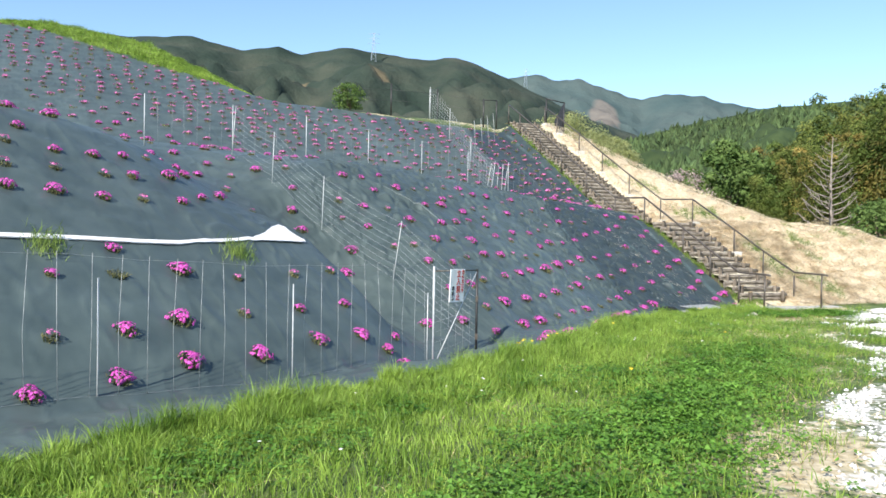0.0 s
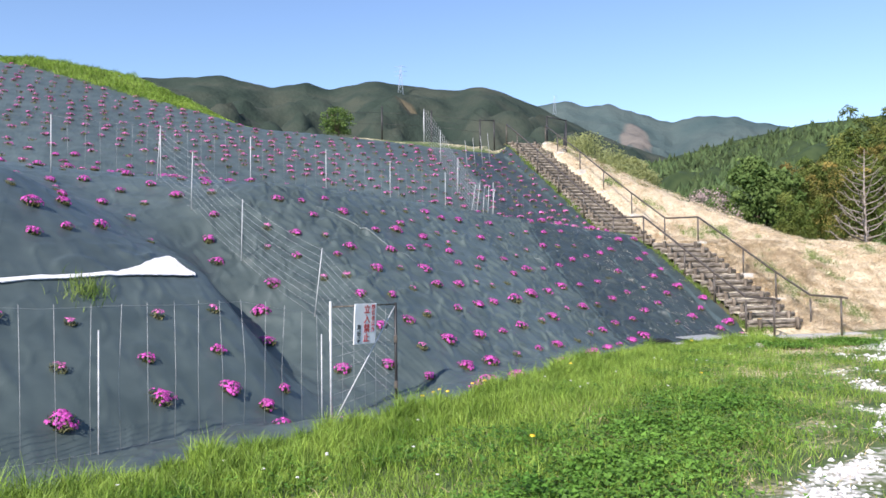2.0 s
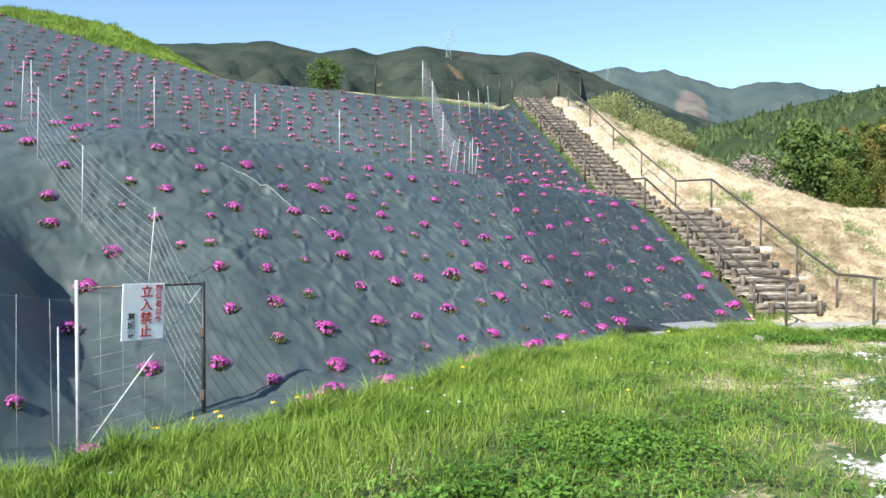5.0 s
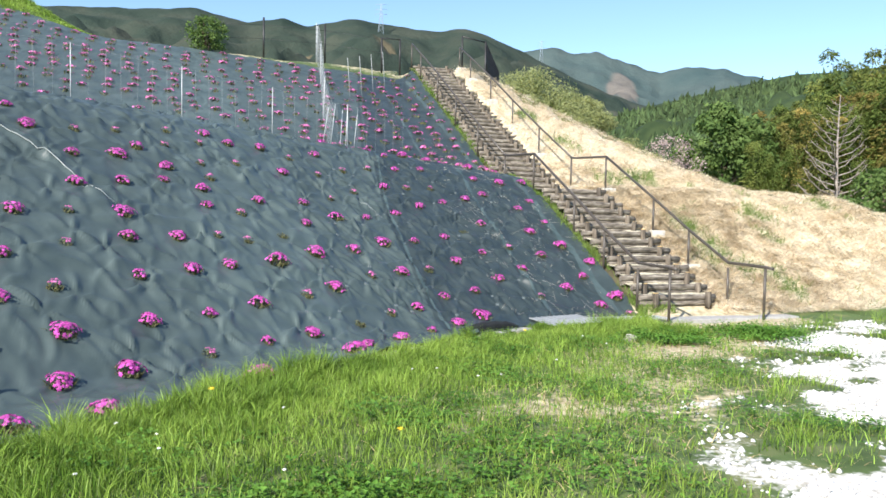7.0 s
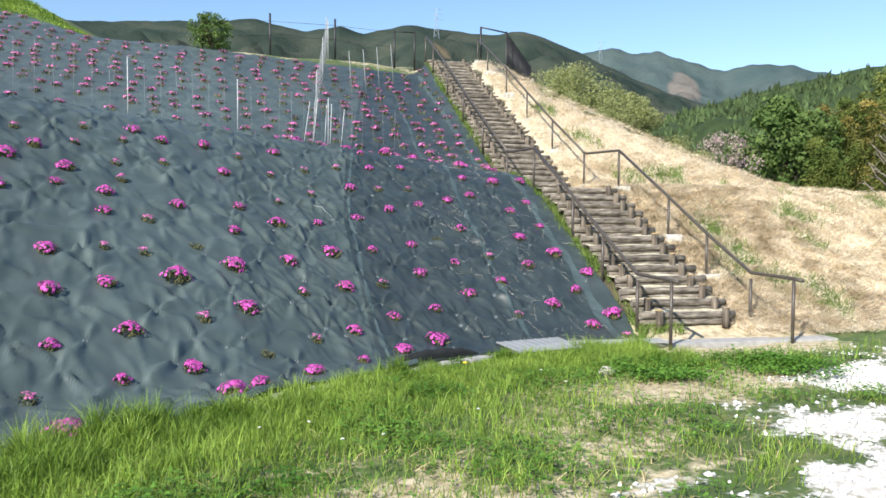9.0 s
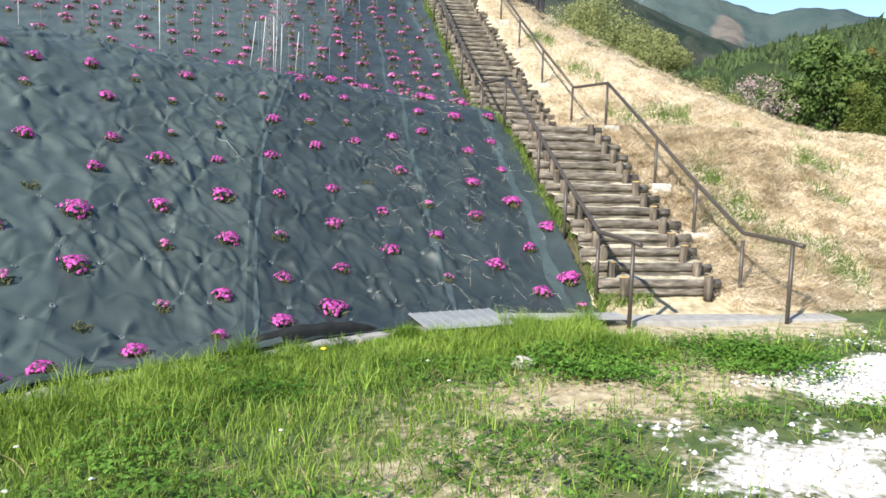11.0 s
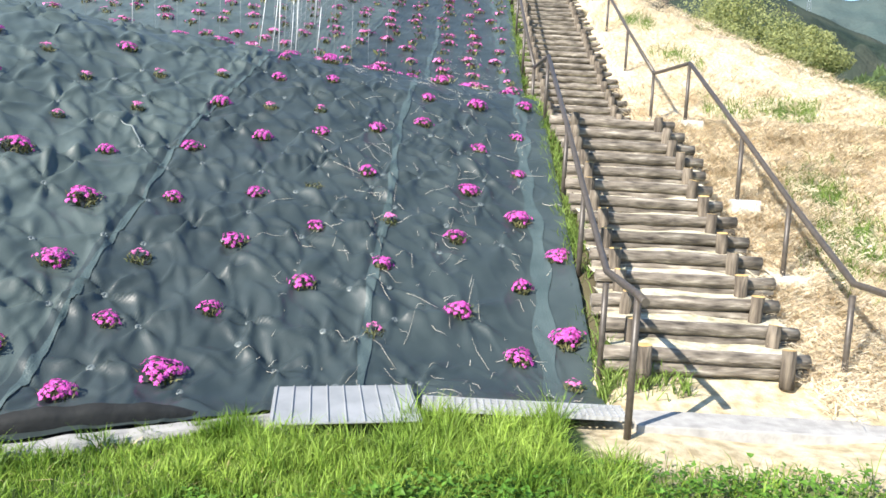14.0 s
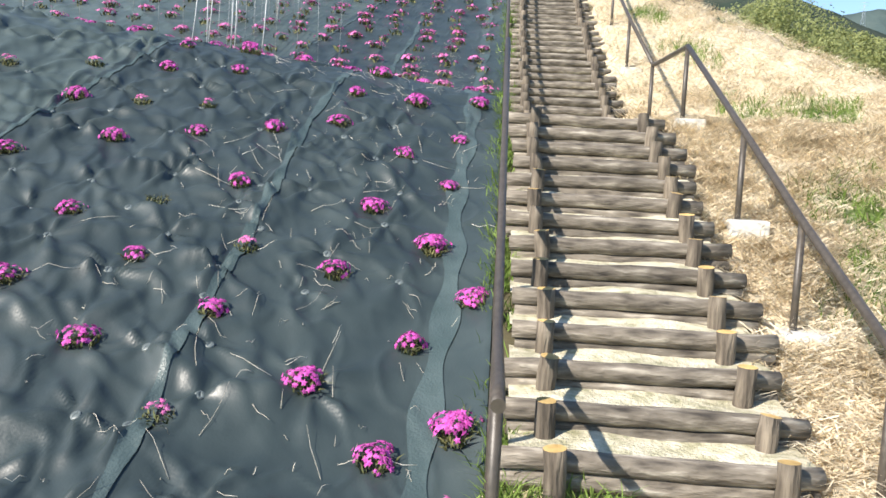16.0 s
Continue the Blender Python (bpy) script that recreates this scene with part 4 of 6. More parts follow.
# net of strings that climbs from the bench to the crest
upper_net = thing("string_fence", "pale string net climbing from the bench to the crest", "fence")
UPPER_POLES = [(1.62, 26.9, 1.1, 0.1), (0.95, 29.6, 1.25, 0.04), (0.2, 33.2, 1.35, 0.0), (-0.72, 37.2, 1.5, 0.0)]
for x, y, h, lx in UPPER_POLES[1:]:
    stake(x, y, h, upper_net, (lx, 0), radius=0.013)
for j in range(9):
    f = (j + 0.3) / 9
    pts = [Vector((x + lx * f, y, at_land(x, y) + 0.03 + h * f)) for x, y, h, lx in UPPER_POLES]
    run = []
    for a, b in zip(pts, pts[1:]):
        run += sagging(a, b, 0.06, 6)[0][:-1]
    part("string", tube_mesh("string", run + [pts[-1]], [0.004] * (len(run) + 1), M_STRING, 5), upper_net)
for i in range(26):
    f = i / 25 * 2.999
    k, f = int(f), f - int(f)
    (xa, ya, ha, la), (xb, yb, hb, lb) = UPPER_POLES[k], UPPER_POLES[k + 1]
    x, y, h = xa + (xb - xa) * f, ya + (yb - ya) * f, ha + (hb - ha) * f
    z = at_land(x, y)
    part("string", tube_mesh("string", [(x, y, z), (x + 0.05, y, z + 0.95 * h)], [0.004, 0.004], M_STRING, 5), upper_net)
for x, y in ((1.6, 33.0), (1.9, 33.6), (1.3, 32.4), (2.2, 34.4)):
    z = at_land(x, y)
    tagged(new("garden_stake", tube_mesh("garden_stake", [(x, y, z - 0.04), (x - 0.1, y, z + 1.3)], [0.01, 0.01], M_STRING, 6)), "thin grey garden stake stuck in the mat", "stake", "stakes on the upper slope")

# black posts along the top
for i, (x, y, h) in enumerate(((-4.9, 36.2, 1.3), (-2.53, 36.43, 1.45), (-0.38, 37.13, 1.4), (1.8, 36.9, 1.25), (2.44, 37.38, 1.25), (4.81, 37.3, 1.25), (5.7, 37.6, 1.3))):
    z = at_land(x, y)
    h = max(h, 7.85 - z) if x > 4 else h
    fp = thing("fence_post", "black steel fence post on top of the bank", "post", "posts along the top")
    part("pole", tube_mesh("pole", [(x, y, z - 0.1), (x, y, z + h)], [0.036, 0.036], M_BLACK, 8), fp)
    part("cap", tube_mesh("cap", [(x, y, z + h), (x, y, z + h + 0.03)], [0.036, 0.03], M_BLACK, 8), fp)
tagged(new("white_pole", tube_mesh("white_pole", [(-0.76, 37.6, at_land(-0.76, 37.6) - 0.1), (-0.76, 37.6, at_land(-0.76, 37.6) + 1.45)], [0.015, 0.015], M_STAKE, 8)), "white pole standing on top of the bank", "pole")
# rails and wires that join the posts on top
def crest_rail(a, b, h, radius, label, name="crossbar"):
    pts = [Vector((*p, max(at_land(*p) + h, 7.84 if p[0] > 4 else 0))) for p in (a, b)]
    tagged(new(name, tube_mesh(name, pts, [radius, radius], M_BLACK, 6)), label, "rail", "rails between the top posts")


crest_rail((1.8, 36.9), (2.44, 37.38), 1.24, 0.02, "black steel bar joining two posts on the crest")
crest_rail((4.81, 37.3), (5.7, 37.6), 1.26, 0.025, "black steel bar joining two posts by the stairs")
for h in (1.2, 0.7):
    crest_rail((-4.9, 36.2), (-2.53, 36.43), h, 0.006, "thin dark wire strung between posts on the crest", "fence_wire")
    crest_rail((-2.53, 36.43), (-0.38, 37.13), h, 0.006, "thin dark wire strung between posts on the crest", "fence_wire")
    crest_rail((-0.38, 37.13), (1.8, 36.9), h, 0.006, "thin dark wire strung between posts on the crest", "fence_wire")
# dark mesh fence running back from the head of the stairs
mesh_fence = thing("mesh_fence", "dark wire mesh fence running back from the stair head", "fence")
MF = [(5.7 + 0.9 * i / 5, 37.6 + 9.4 * i / 5) for i in range(6)]
MF_TOP = [7.85 + 0.11 * i for i in range(6)]
for (x, y), top in list(zip(MF, MF_TOP))[1:]:
    part("post", tube_mesh("post", [(x, y, at_land(x, y) - 0.1), (x, y, top)], [0.03, 0.03], M_BLACK, 6), mesh_fence)
lines = []
for (xa, ya), (xb, yb), za, zb in zip(MF, MF[1:], MF_TOP, MF_TOP[1:]):
    for j in range(13):
        lines.append(([(xa, ya, za - 0.13 * j), (xb, yb, zb - 0.13 * j)], [0.012, 0.012]))
    for j in range(14):
        f = (j + 0.5) / 14
        x, y, z = xa + (xb - xa) * f, ya + (yb - ya) * f, za + (zb - za) * f
        lines.append(([(x, y, z - 1.58), (x, y, z)], [0.012, 0.012]))
part("netting", tubes_mesh("netting", lines, M_BLACK, 4), mesh_fence, "black wire netting")

# post at the end of the straw bank
ex, ey = 19.2, 31.0
ez = at_land(ex, ey)
end_post = thing("fence_post", "dark steel post with a short stay at the bank's end", "post")
part("pole", tube_mesh("pole", [(ex, ey, ez - 0.1), (ex, ey, ez + 0.85)], [0.03, 0.03], M_RAIL, 8), end_post)
part("stay", tube_mesh("stay", [(ex - 0.22, ey, ez), (ex - 0.3, ey, ez + 0.4)], [0.02, 0.02], M_RAIL, 8), end_post)

# white sheet lying across the slope
def sheet():
    n, m = 60, 6
    edge_a = np.array([(-7.45, 4.92), (-3.56, 10.48), (-2.89, 11.81), (-2.81, 12.35), (-2.8, 13.28), (-2.44, 13), (-2.3, 12.96)])
    edge_b = np.array([(-7.4, 4.85), (-3.52, 10.43), (-2.85, 11.73), (-2.68, 12.06), (-2.47, 12.47), (-2.34, 12.74), (-2.27, 12.89)])
    u = np.linspace(0, 6, n)
    xa, ya, xb, yb = [np.interp(u, range(7), e) for e in (edge_a[:, 0], edge_a[:, 1], edge_b[:, 0], edge_b[:, 1])]
    f = np.linspace(0, 1, m)
    X2, Y2 = (xa[:, None] + (xb - xa)[:, None] * f).ravel(), (ya[:, None] + (yb - ya)[:, None] * f).ravel()
    Z2 = mat_z(X2, Y2) * 0.6 + (land(X2, Y2) + 0.06) * 0.4 + 0.025
    top = np.c_[X2, Y2, Z2]
    low = np.c_[X2, Y2, Z2 - 0.012]
    f = grid_faces(n, m)
    return fast_mesh("white_sheet", np.r_[top, low], [np.r_[f, f[:, ::-1] + n * m]], M_SHEET, True)


tagged(new("plastic_sheet", sheet()), "white plastic sheet lying in a strip across the mat", "sheet")

# ---- drain at the foot of the stairs ----
plate = thing("drain_cover", "ribbed grey steel plate covering the drain", "drain cover", matrix=pose(6.62, 19.73, -0.262, 2, -1, 28))
part("plate", box_mesh("plate", (0.93, 0.68, 0.012), M_TIN, 0.003), plate)
for i in range(9):
    part("rib", box_mesh("rib", (0.008, 0.68, 0.008), M_TIN, 0.003), plate, matrix=pose(-0.445 + 0.111 * i, 0, 0.011))
grate = thing("drain_grate", "galvanised bar grating over the drain", "grating", matrix=pose(7.68, 20.26, -0.285, 0, 0, TURN_STAIRS))
for j in range(5):
    part("bar", box_mesh("bar", (1.36, 0.008, 0.03), M_STEEL, 0.0), grate, matrix=pose(0, -0.12 + 0.06 * j, 0))
bar = box_mesh("crossbar", (0.008, 0.26, 0.022), M_STEEL, 0.0)
for i in range(28):
    part("crossbar", bar, grate, matrix=pose(-0.66 + 0.049 * i, 0, 0.003))
channel = thing("drain_channel", "pale concrete drain channel across the stair foot", "drain", kind="structure", matrix=pose(9.6, 20.92, -0.37, 0, 0, TURN_STAIRS))
part("slab", box_mesh("slab", (2.6, 0.34, 0.12), M_CONC, 0.012), channel)
part("kerb", box_mesh("kerb", (2.3, 0.08, 0.14), M_CONC, 0.012), channel, matrix=pose(-4.45, -0.72, -0.03, 0, 0, 28))
# lifted hem of the mat, near-black to paint the shaded gap below it
hx = np.linspace(0, 1, 40)
hem_x, hem_y = 4.75 + 1.08 * hx, 18.15 + 1.22 * hx
rows_h = []
for j, (off, up) in enumerate(((0.0, 0.03), (0.09, 0.10), (0.14, 0.06), (0.12, -0.02))):
    lift = np.sin(hx * math.pi) ** 0.7 * up * 1.5 + 0.012 * wave(hem_x * 5, hem_y, 0.4, 3)
    rows_h.append(np.c_[hem_x + 0.75 * off, hem_y - 0.66 * off, flat(hem_x, hem_y) + 0.02 + lift])
hem = np.stack(rows_h, axis=1).reshape(-1, 3)
tagged(new("mat_hem", fast_mesh("mat_hem", hem, grid_faces(40, 4), M_MAT_GAP, True)), "lifted hem of the weed mat above the drain, painted black for shade", "ground cover")


# rolled lip along the foot of the mat, and the concrete edge of the drain below it
def strip(name, ys, rows, mat, rise=0.0):
    out = []
    for off, up in rows:
        x = edge_x(ys) + 0.84 * off
        y = ys - 0.5 * off
        out.append(np.c_[x, y, land(x, y) + up * (0.85 + 0.3 * wave(x * 3, y * 3, 0.9, 8)) * (1 + rise * np.clip((ys - 15.2) / 1.2, 0, 1))])
    return fast_mesh(name, np.stack(out, axis=1).reshape(-1, 3), grid_faces(len(ys), len(rows)), mat, True)


lip_y = np.linspace(4.5, 18.3, 460)
lip = thing("mat_lip", "rolled lower edge of the weed mat, shaded gap painted below", "ground cover")
part("roll", strip("roll", lip_y, ((-0.16, 0.035), (-0.06, 0.075), (0.0, 0.085), (0.035, 0.06)), M_MAT, 0.5), lip)
# dark strip below the roll paints the shade of the gap
part("underside", strip("underside", lip_y, ((0.035, 0.058), (0.01, 0.01), (0.01, -0.08)), M_MAT_GAP, 0.5), lip)
edge_y = np.linspace(15.6, 19.6, 90)
tagged(new("drain_edge", strip("drain_edge", edge_y, ((0.05, -0.1), (0.055, 0.045), (0.075, 0.055), (0.19, 0.055), (0.205, 0.045), (0.21, -0.1)), M_CONC)), "grey concrete drain edge along the mat's foot", "drain", kind="structure")
rock = bmesh.new()
bmesh.ops.create_icosphere(rock, subdivisions=2, radius=0.09)
rr = random.Random(3)
for vert in rock.verts:
    vert.co = Vector((vert.co.x * 1.1, vert.co.y * 0.8, vert.co.z * 0.75)) * rr.uniform(0.82, 1.12)
rock_mesh = bpy.data.meshes.new("stone")
rock.to_mesh(rock_mesh)
rock.free()
rock_mesh.materials.append(material("pale_stone", [(0.36, 0.34, 0.28), (0.55, 0.52, 0.45)], 0.9, 18, 6, 0))
for face in rock_mesh.polygons:
    face.use_smooth = True
tagged(new("stone", rock_mesh), "pale rough stone lying in the grass", "stone").matrix_basis = pose(7.33, 18.25, float(land(np.array([7.33]), np.array([18.25]))[0]) + 0.03, 0, 0, 20)

# ---- moss phlox on the mat ----
def place_cards(centres, normals, size, corners, droop=0.0):
    """Little polygons facing along normals, with a raised centre; returns vertices and faces."""
    n = len(centres)
    a = np.cross(normals, rng.normal(size=(n, 3)))
    a /= np.linalg.norm(a, axis=1, keepdims=True)
    b = np.cross(normals, a)
    k = corners * 2
    verts = np.empty((n, k + 1, 3))
    verts[:, 0] = centres + normals * droop
    for i in range(k):
        w = 2 * math.pi * i / k
        rad = size * (1.0 if i % 2 == 0 else 0.55)
        verts[:, 1 + i] = centres + (a * math.cos(w) + b * math.sin(w)) * rad[:, None]
    base = np.arange(n)[:, None] * (k + 1)
    faces = np.concatenate([np.c_[base, base + 1 + i, base + 1 + (i + 1) % k] for i in range(k)])
    return verts.reshape(-1, 3), faces


def dome(n, radius, height, spread=1.0):
    w, q = rng.uniform(0, 2 * math.pi, n), np.sqrt(rng.uniform(0, 1, n)) * spread
    lump = 1 + 0.25 * np.sin(3 * w + rng.uniform(0, 6))
    x, y = radius * q * np.cos(w) * lump, radius * q * np.sin(w) * lump
    z = height * np.sqrt(np.clip(1 - (q * 0.95) ** 2, 0, 1))
    nm = np.c_[x / radius ** 2, y / radius ** 2, z / height ** 2 + 0.5]
    nm += rng.normal(scale=0.25, size=nm.shape) * np.linalg.norm(nm, axis=1, keepdims=True)
    return np.c_[x, y, z], nm / np.linalg.norm(nm, axis=1, keepdims=True)


def blades(x, y, z, height, width, lean, mat, name, flatness=0.0, droop=0.3):
    """Tapered bent blades, three faces each."""
    n = len(x)
    w = rng.uniform(0, 2 * math.pi, n)
    dx, dy = np.cos(w), np.sin(w)
    t = rng.uniform(0, 2 * math.pi, n)
    sx, sy = np.cos(t) * width / 2, np.sin(t) * width / 2
    l1, l2 = lean * height * 0.4, lean * height
    up1, up2 = height * 0.55 * (1 - flatness), height * (1 - droop * lean) * (1 - flatness)
    base = np.c_[x, y, z]
    v = np.empty((n, 5, 3))
    v[:, 0] = base - np.c_[sx, sy, np.zeros(n)]
    v[:, 1] = base + np.c_[sx, sy, np.zeros(n)]
    m = base + np.c_[dx * l1, dy * l1, up1]
    v[:, 2] = m + np.c_[sx, sy, np.zeros(n)] * 0.8
    v[:, 3] = m - np.c_[sx, sy, np.zeros(n)] * 0.8
    v[:, 4] = base + np.c_[dx * l2, dy * l2, up2]
    i = np.arange(n)[:, None] * 5
    return fast_mesh(name, v.reshape(-1, 3), [np.c_[i, i + 1, i + 2, i + 3], np.c_[i + 3, i + 2, i + 4]], mat, False)


def phlox(kind, seed):
    """One plant: a low foliage cushion, with blossoms for its state."""
    n_bloom, rad, high = {0: (80, 0.118, 0.095), 1: (42, 0.092, 0.075), 2: (12, 0.085, 0.06), 3: (0, 0.11, 0.06)}[kind]
    rad *= 0.92 + 0.08 * (seed % 3)
    label = {0: "moss phlox cushion covered in magenta blossoms", 1: "small moss phlox with loose magenta blossoms", 2: "faded moss phlox with a few pink blossoms", 3: "green moss phlox cushion without blossoms"}[kind]
    ob = thing("phlox_plant", label + " on the mat", "flower", "moss phlox planted in the mat")
    n = 130 if kind != 2 else 80
    w, q = rng.uniform(0, 2 * math.pi, n), np.sqrt(rng.uniform(0, 1, n)) * rad * 0.95
    foliage = blades(q * np.cos(w), q * np.sin(w), np.full(n, -0.01), rng.uniform(0.35, 1.0, n) * high, np.full(n, 0.014), rng.uniform(0.3, 1.1, n), M_PHLOX, "foliage")
    part("foliage", foliage, ob, "dull green foliage cushion")
    if n_bloom:
        c, nm = dome(n_bloom, rad, high, 1.0 if kind < 2 else 0.7)
        v, f = place_cards(c + nm * 0.008, nm, rng.uniform(0.015, 0.023, n_bloom), 5, 0.004)
        part("blossoms", fast_mesh("blossoms", v, f, M_BLOOM if kind < 2 else M_BLOOM_PALE), ob)
    return ob


models = [[phlox(k, s) for s in range(4 if k < 3 else 2)] for k in range(4)]


def mat_slope(x, y):
    e = 0.15
    dx = (land(x + e, y) - land(x - e, y)) / (2 * e)
    dy = (land(x, y + e) - land(x, y - e)) / (2 * e)
    return dx, dy


def plant_pose(x, y, r, sink=0.0):
    ax, ay = np.array([x]), np.array([y])
    dx, dy = mat_slope(ax, ay)
    nrm = Vector((-float(dx[0]), -float(dy[0]), 1.6)).normalized()
    turn = Vector((0, 0, 1)).rotation_difference(nrm).to_matrix().to_4x4()
    k = r.uniform(0.85, 1.2)
    return Matrix.Translation((x, y, float(mat_z(ax, ay)[0]) - sink)) @ turn @ pose(0, 0, 0, 0, 0, r.uniform(0, 360)) @ Matrix.Diagonal((k, k, k * r.uniform(0.9, 1.2), 1))


r = random.Random(31)
used = set()
placed = [(x, y) for x, y, _ in PLANTS]


def put_plant(x, y, kind):
    i = r.randrange(len(models[kind]))
    m = plant_pose(x, y, r)
    if (kind, i) not in used:
        used.add((kind, i))
        models[kind][i].matrix_basis = m
    else:
        ob = copy_thing(models[kind][i], Matrix())
        ob.matrix_basis = m


for x, y, kind in PLANTS:
    put_plant(x, y, kind)
# the rows go on up the slope and out to the far end
rows_up = []
for i in range(46):
    for j in range(58):
        p = (i + 0.5 + 0.18 * math.sin(j * 0.7)) / 46
        q = 0.02 + 0.97 * (j + 0.4 * math.sin(i * 1.7) + r.uniform(-0.3, 0.3)) / 58
        if q < 0.01 or q > 0.985:
            continue
        x, y = mat_xy(np.array([p + r.uniform(-0.003, 0.003)]), np.array([q + r.uniform(-0.005, 0.005)]))
        x, y = float(x[0]), float(y[0])
        if x > -7.2 and y < 24.5 - 0.1 * x and not (x < -3.2 and y > 13.0 + 0.2 * x + 2) and not (x < -6.3):
            continue
        rows_up.append((x, y))
kept = []
for x, y in rows_up:
    near = placed + kept[-160:]
    gap = 0.62 if y < 28 else 0.42
    if all((x - a) ** 2 + (y - b) ** 2 > gap * gap for a, b in near):
        kept.append((x, y))
kept.sort(key=lambda p: (p[0] - 4) ** 2 + (p[1] - 14) ** 2)
for x, y in kept[:110]:
    put_plant(x, y, r.choice((0, 1, 1, 1, 2, 2)))
rest = kept[110:]
cv, cf, cn, lx, ly, lz = [], [], 0, [], [], []
for x, y in rest:
    n = r.choice((5, 12, 20, 28))
    c, nm = dome(n, 0.15, 0.1)
    c = c + np.array([x, y, float(mat_z(np.array([x]), np.array([y]))[0])])
    v, f = place_cards(c, nm, rng.uniform(0.025, 0.042, n), 3, 0.006)
    cv.append(v)
    cf.append(f + cn)
    cn += len(v)
    for _ in range(14):
        a, q = r.uniform(0, 6.28), r.uniform(0, 0.13)
        lx.append(x + q * math.cos(a))
        ly.append(y + q * math.sin(a))
lx, ly = np.array(lx), np.array(ly)
carpet = thing("phlox_rows", "rows of pink moss phlox on the upper bank", "flowers", kind="stuff")
part("blossoms", fast_mesh("blossoms", np.concatenate(cv), np.concatenate(cf), M_BLOOM_PALE), carpet)
part("foliage", blades(lx, ly, mat_z(lx, ly), np.full(len(lx), 0.09), np.full(len(lx), 0.03), np.full(len(lx), 0.8), M_PHLOX, "foliage"), carpet)


# ---- grass, clover, gravel, straw ----
def scatter(n, x0, x1, y0, y1):
    return rng.uniform(x0, x1, n), rng.uniform(y0, y1, n)


def surface(x, y):
    return land(x, y) - 0.03 + 0.03 * wave(x, y, 0.7, 1)


def off_mat(x, y):
    """How far a spot lies outside the foot of the mat."""
    d = (x - edge_x(np.minimum(y, 20.2))) * 0.84
    s, v = along(x, y)
    foot = np.where(v < -0.3, lerp(v, [-2.4, -1.2, -0.3], [-0.28, 0.06, 0.14]), -0.15) - s
    return np.where(x > 6.3, foot, d)


def grass_keep(x, y):
    g, d = gravel_amount(x, y), dry_amount(x, y)
    s, v = along(x, y)
    keep = (np.hypot((x - 6.55) / 0.5, (y - 19.6) / 0.45) > 1) & ((y < 15.4) | (x > 6.3) | (off_mat(x, y) > 0.13)) & (off_mat(x, y) > -0.02) & (rng.uniform(0, 1, len(x)) > g * 2.3) & (rng.uniform(0, 1, len(x)) > d * 1.0)
    return keep & (straw_amount(x, y) < 0.35) & ~((np.abs(s - 0.1) < 0.55) & (v > -0.4) & (v < 2.7))


x, y = scatter(560000, -6, 17, -1.5, 22.5)
ey, eo = rng.uniform(0.5, 20.6, 150000), rng.exponential(0.45, 150000)
fx = np.where(ey < 20.2, edge_x(np.minimum(ey, 20.2)) + eo * 1.15, 6.9 + eo)
gs, gv = rng.uniform(-1.3, 0.1, 26000), rng.uniform(-2.6, 0.0, 26000)
x = np.r_[x, fx, O[0] + U[0] * gs + V[0] * gv]
y = np.r_[y, ey, O[1] + U[1] * gs + V[1] * gv]
k = grass_keep(x, y) & (rng.uniform(0, 1, len(x)) < (y + 1.5) / 2.5) & (x < 0.5 * y + 7) & (rng.uniform(0, 1, len(x)) < np.where(x < 0.5 * y + 1, 1.0, 0.55))
x, y = x[k], y[k]
edge_near = np.exp(-np.clip(off_mat(x, y), 0, 9) / 0.55)
lush = np.clip(0.55 + 0.5 * wave(x, y, 1.2, 6), 0.15, 1)
tuft = np.clip(0.35 + 1.1 * wave(x, y, 0.16, 12) + 0.5 * wave(x, y, 0.45, 15), 0, 1.4)
h = (0.045 + 0.075 * lush + 0.085 * tuft + 0.03 * np.exp(-np.clip(off_mat(x, y), 0, 9) / 1.4) * np.clip((y - 9) / 6, 0, 1) + 0.12 * edge_near * (0.35 + 0.65 * tuft)) * rng.uniform(0.5, 1.3, len(x))
h *= 1 - 0.55 * np.exp(-(((x - 5.75) / 0.9) ** 2 + ((y - 18.7) / 0.8) ** 2))  # trampled short below the lifted hem
tagged(new("grass", blades(x, y, surface(x, y), h, rng.uniform(0.004, 0.009, len(x)), rng.uniform(0.1, 0.9, len(x)), M_GRASS, "grass")), "bright green spring grass beside the track", "grass", kind="stuff")

x, y = scatter(90000, -5, 15, -1, 22)
d = dry_amount(x, y)
k = (off_mat(x, y) > 0.1) & (rng.uniform(0, 1, len(x)) < d * 1.4 + 0.08) & (rng.uniform(0, 1, len(x)) > gravel_amount(x, y) * 1.3) & (straw_amount(x, y) < 0.4)
x, y = x[k], y[k]
tagged(new("dry_grass", blades(x, y, surface(x, y) + 0.01, rng.uniform(0.06, 0.22, len(x)), rng.uniform(0.004, 0.008, len(x)), rng.uniform(0.6, 1.6, len(x)), M_GRASS_DRY, "dry_grass", 0.55)), "dry straw-coloured grass lying in the turf", "grass", kind="stuff")


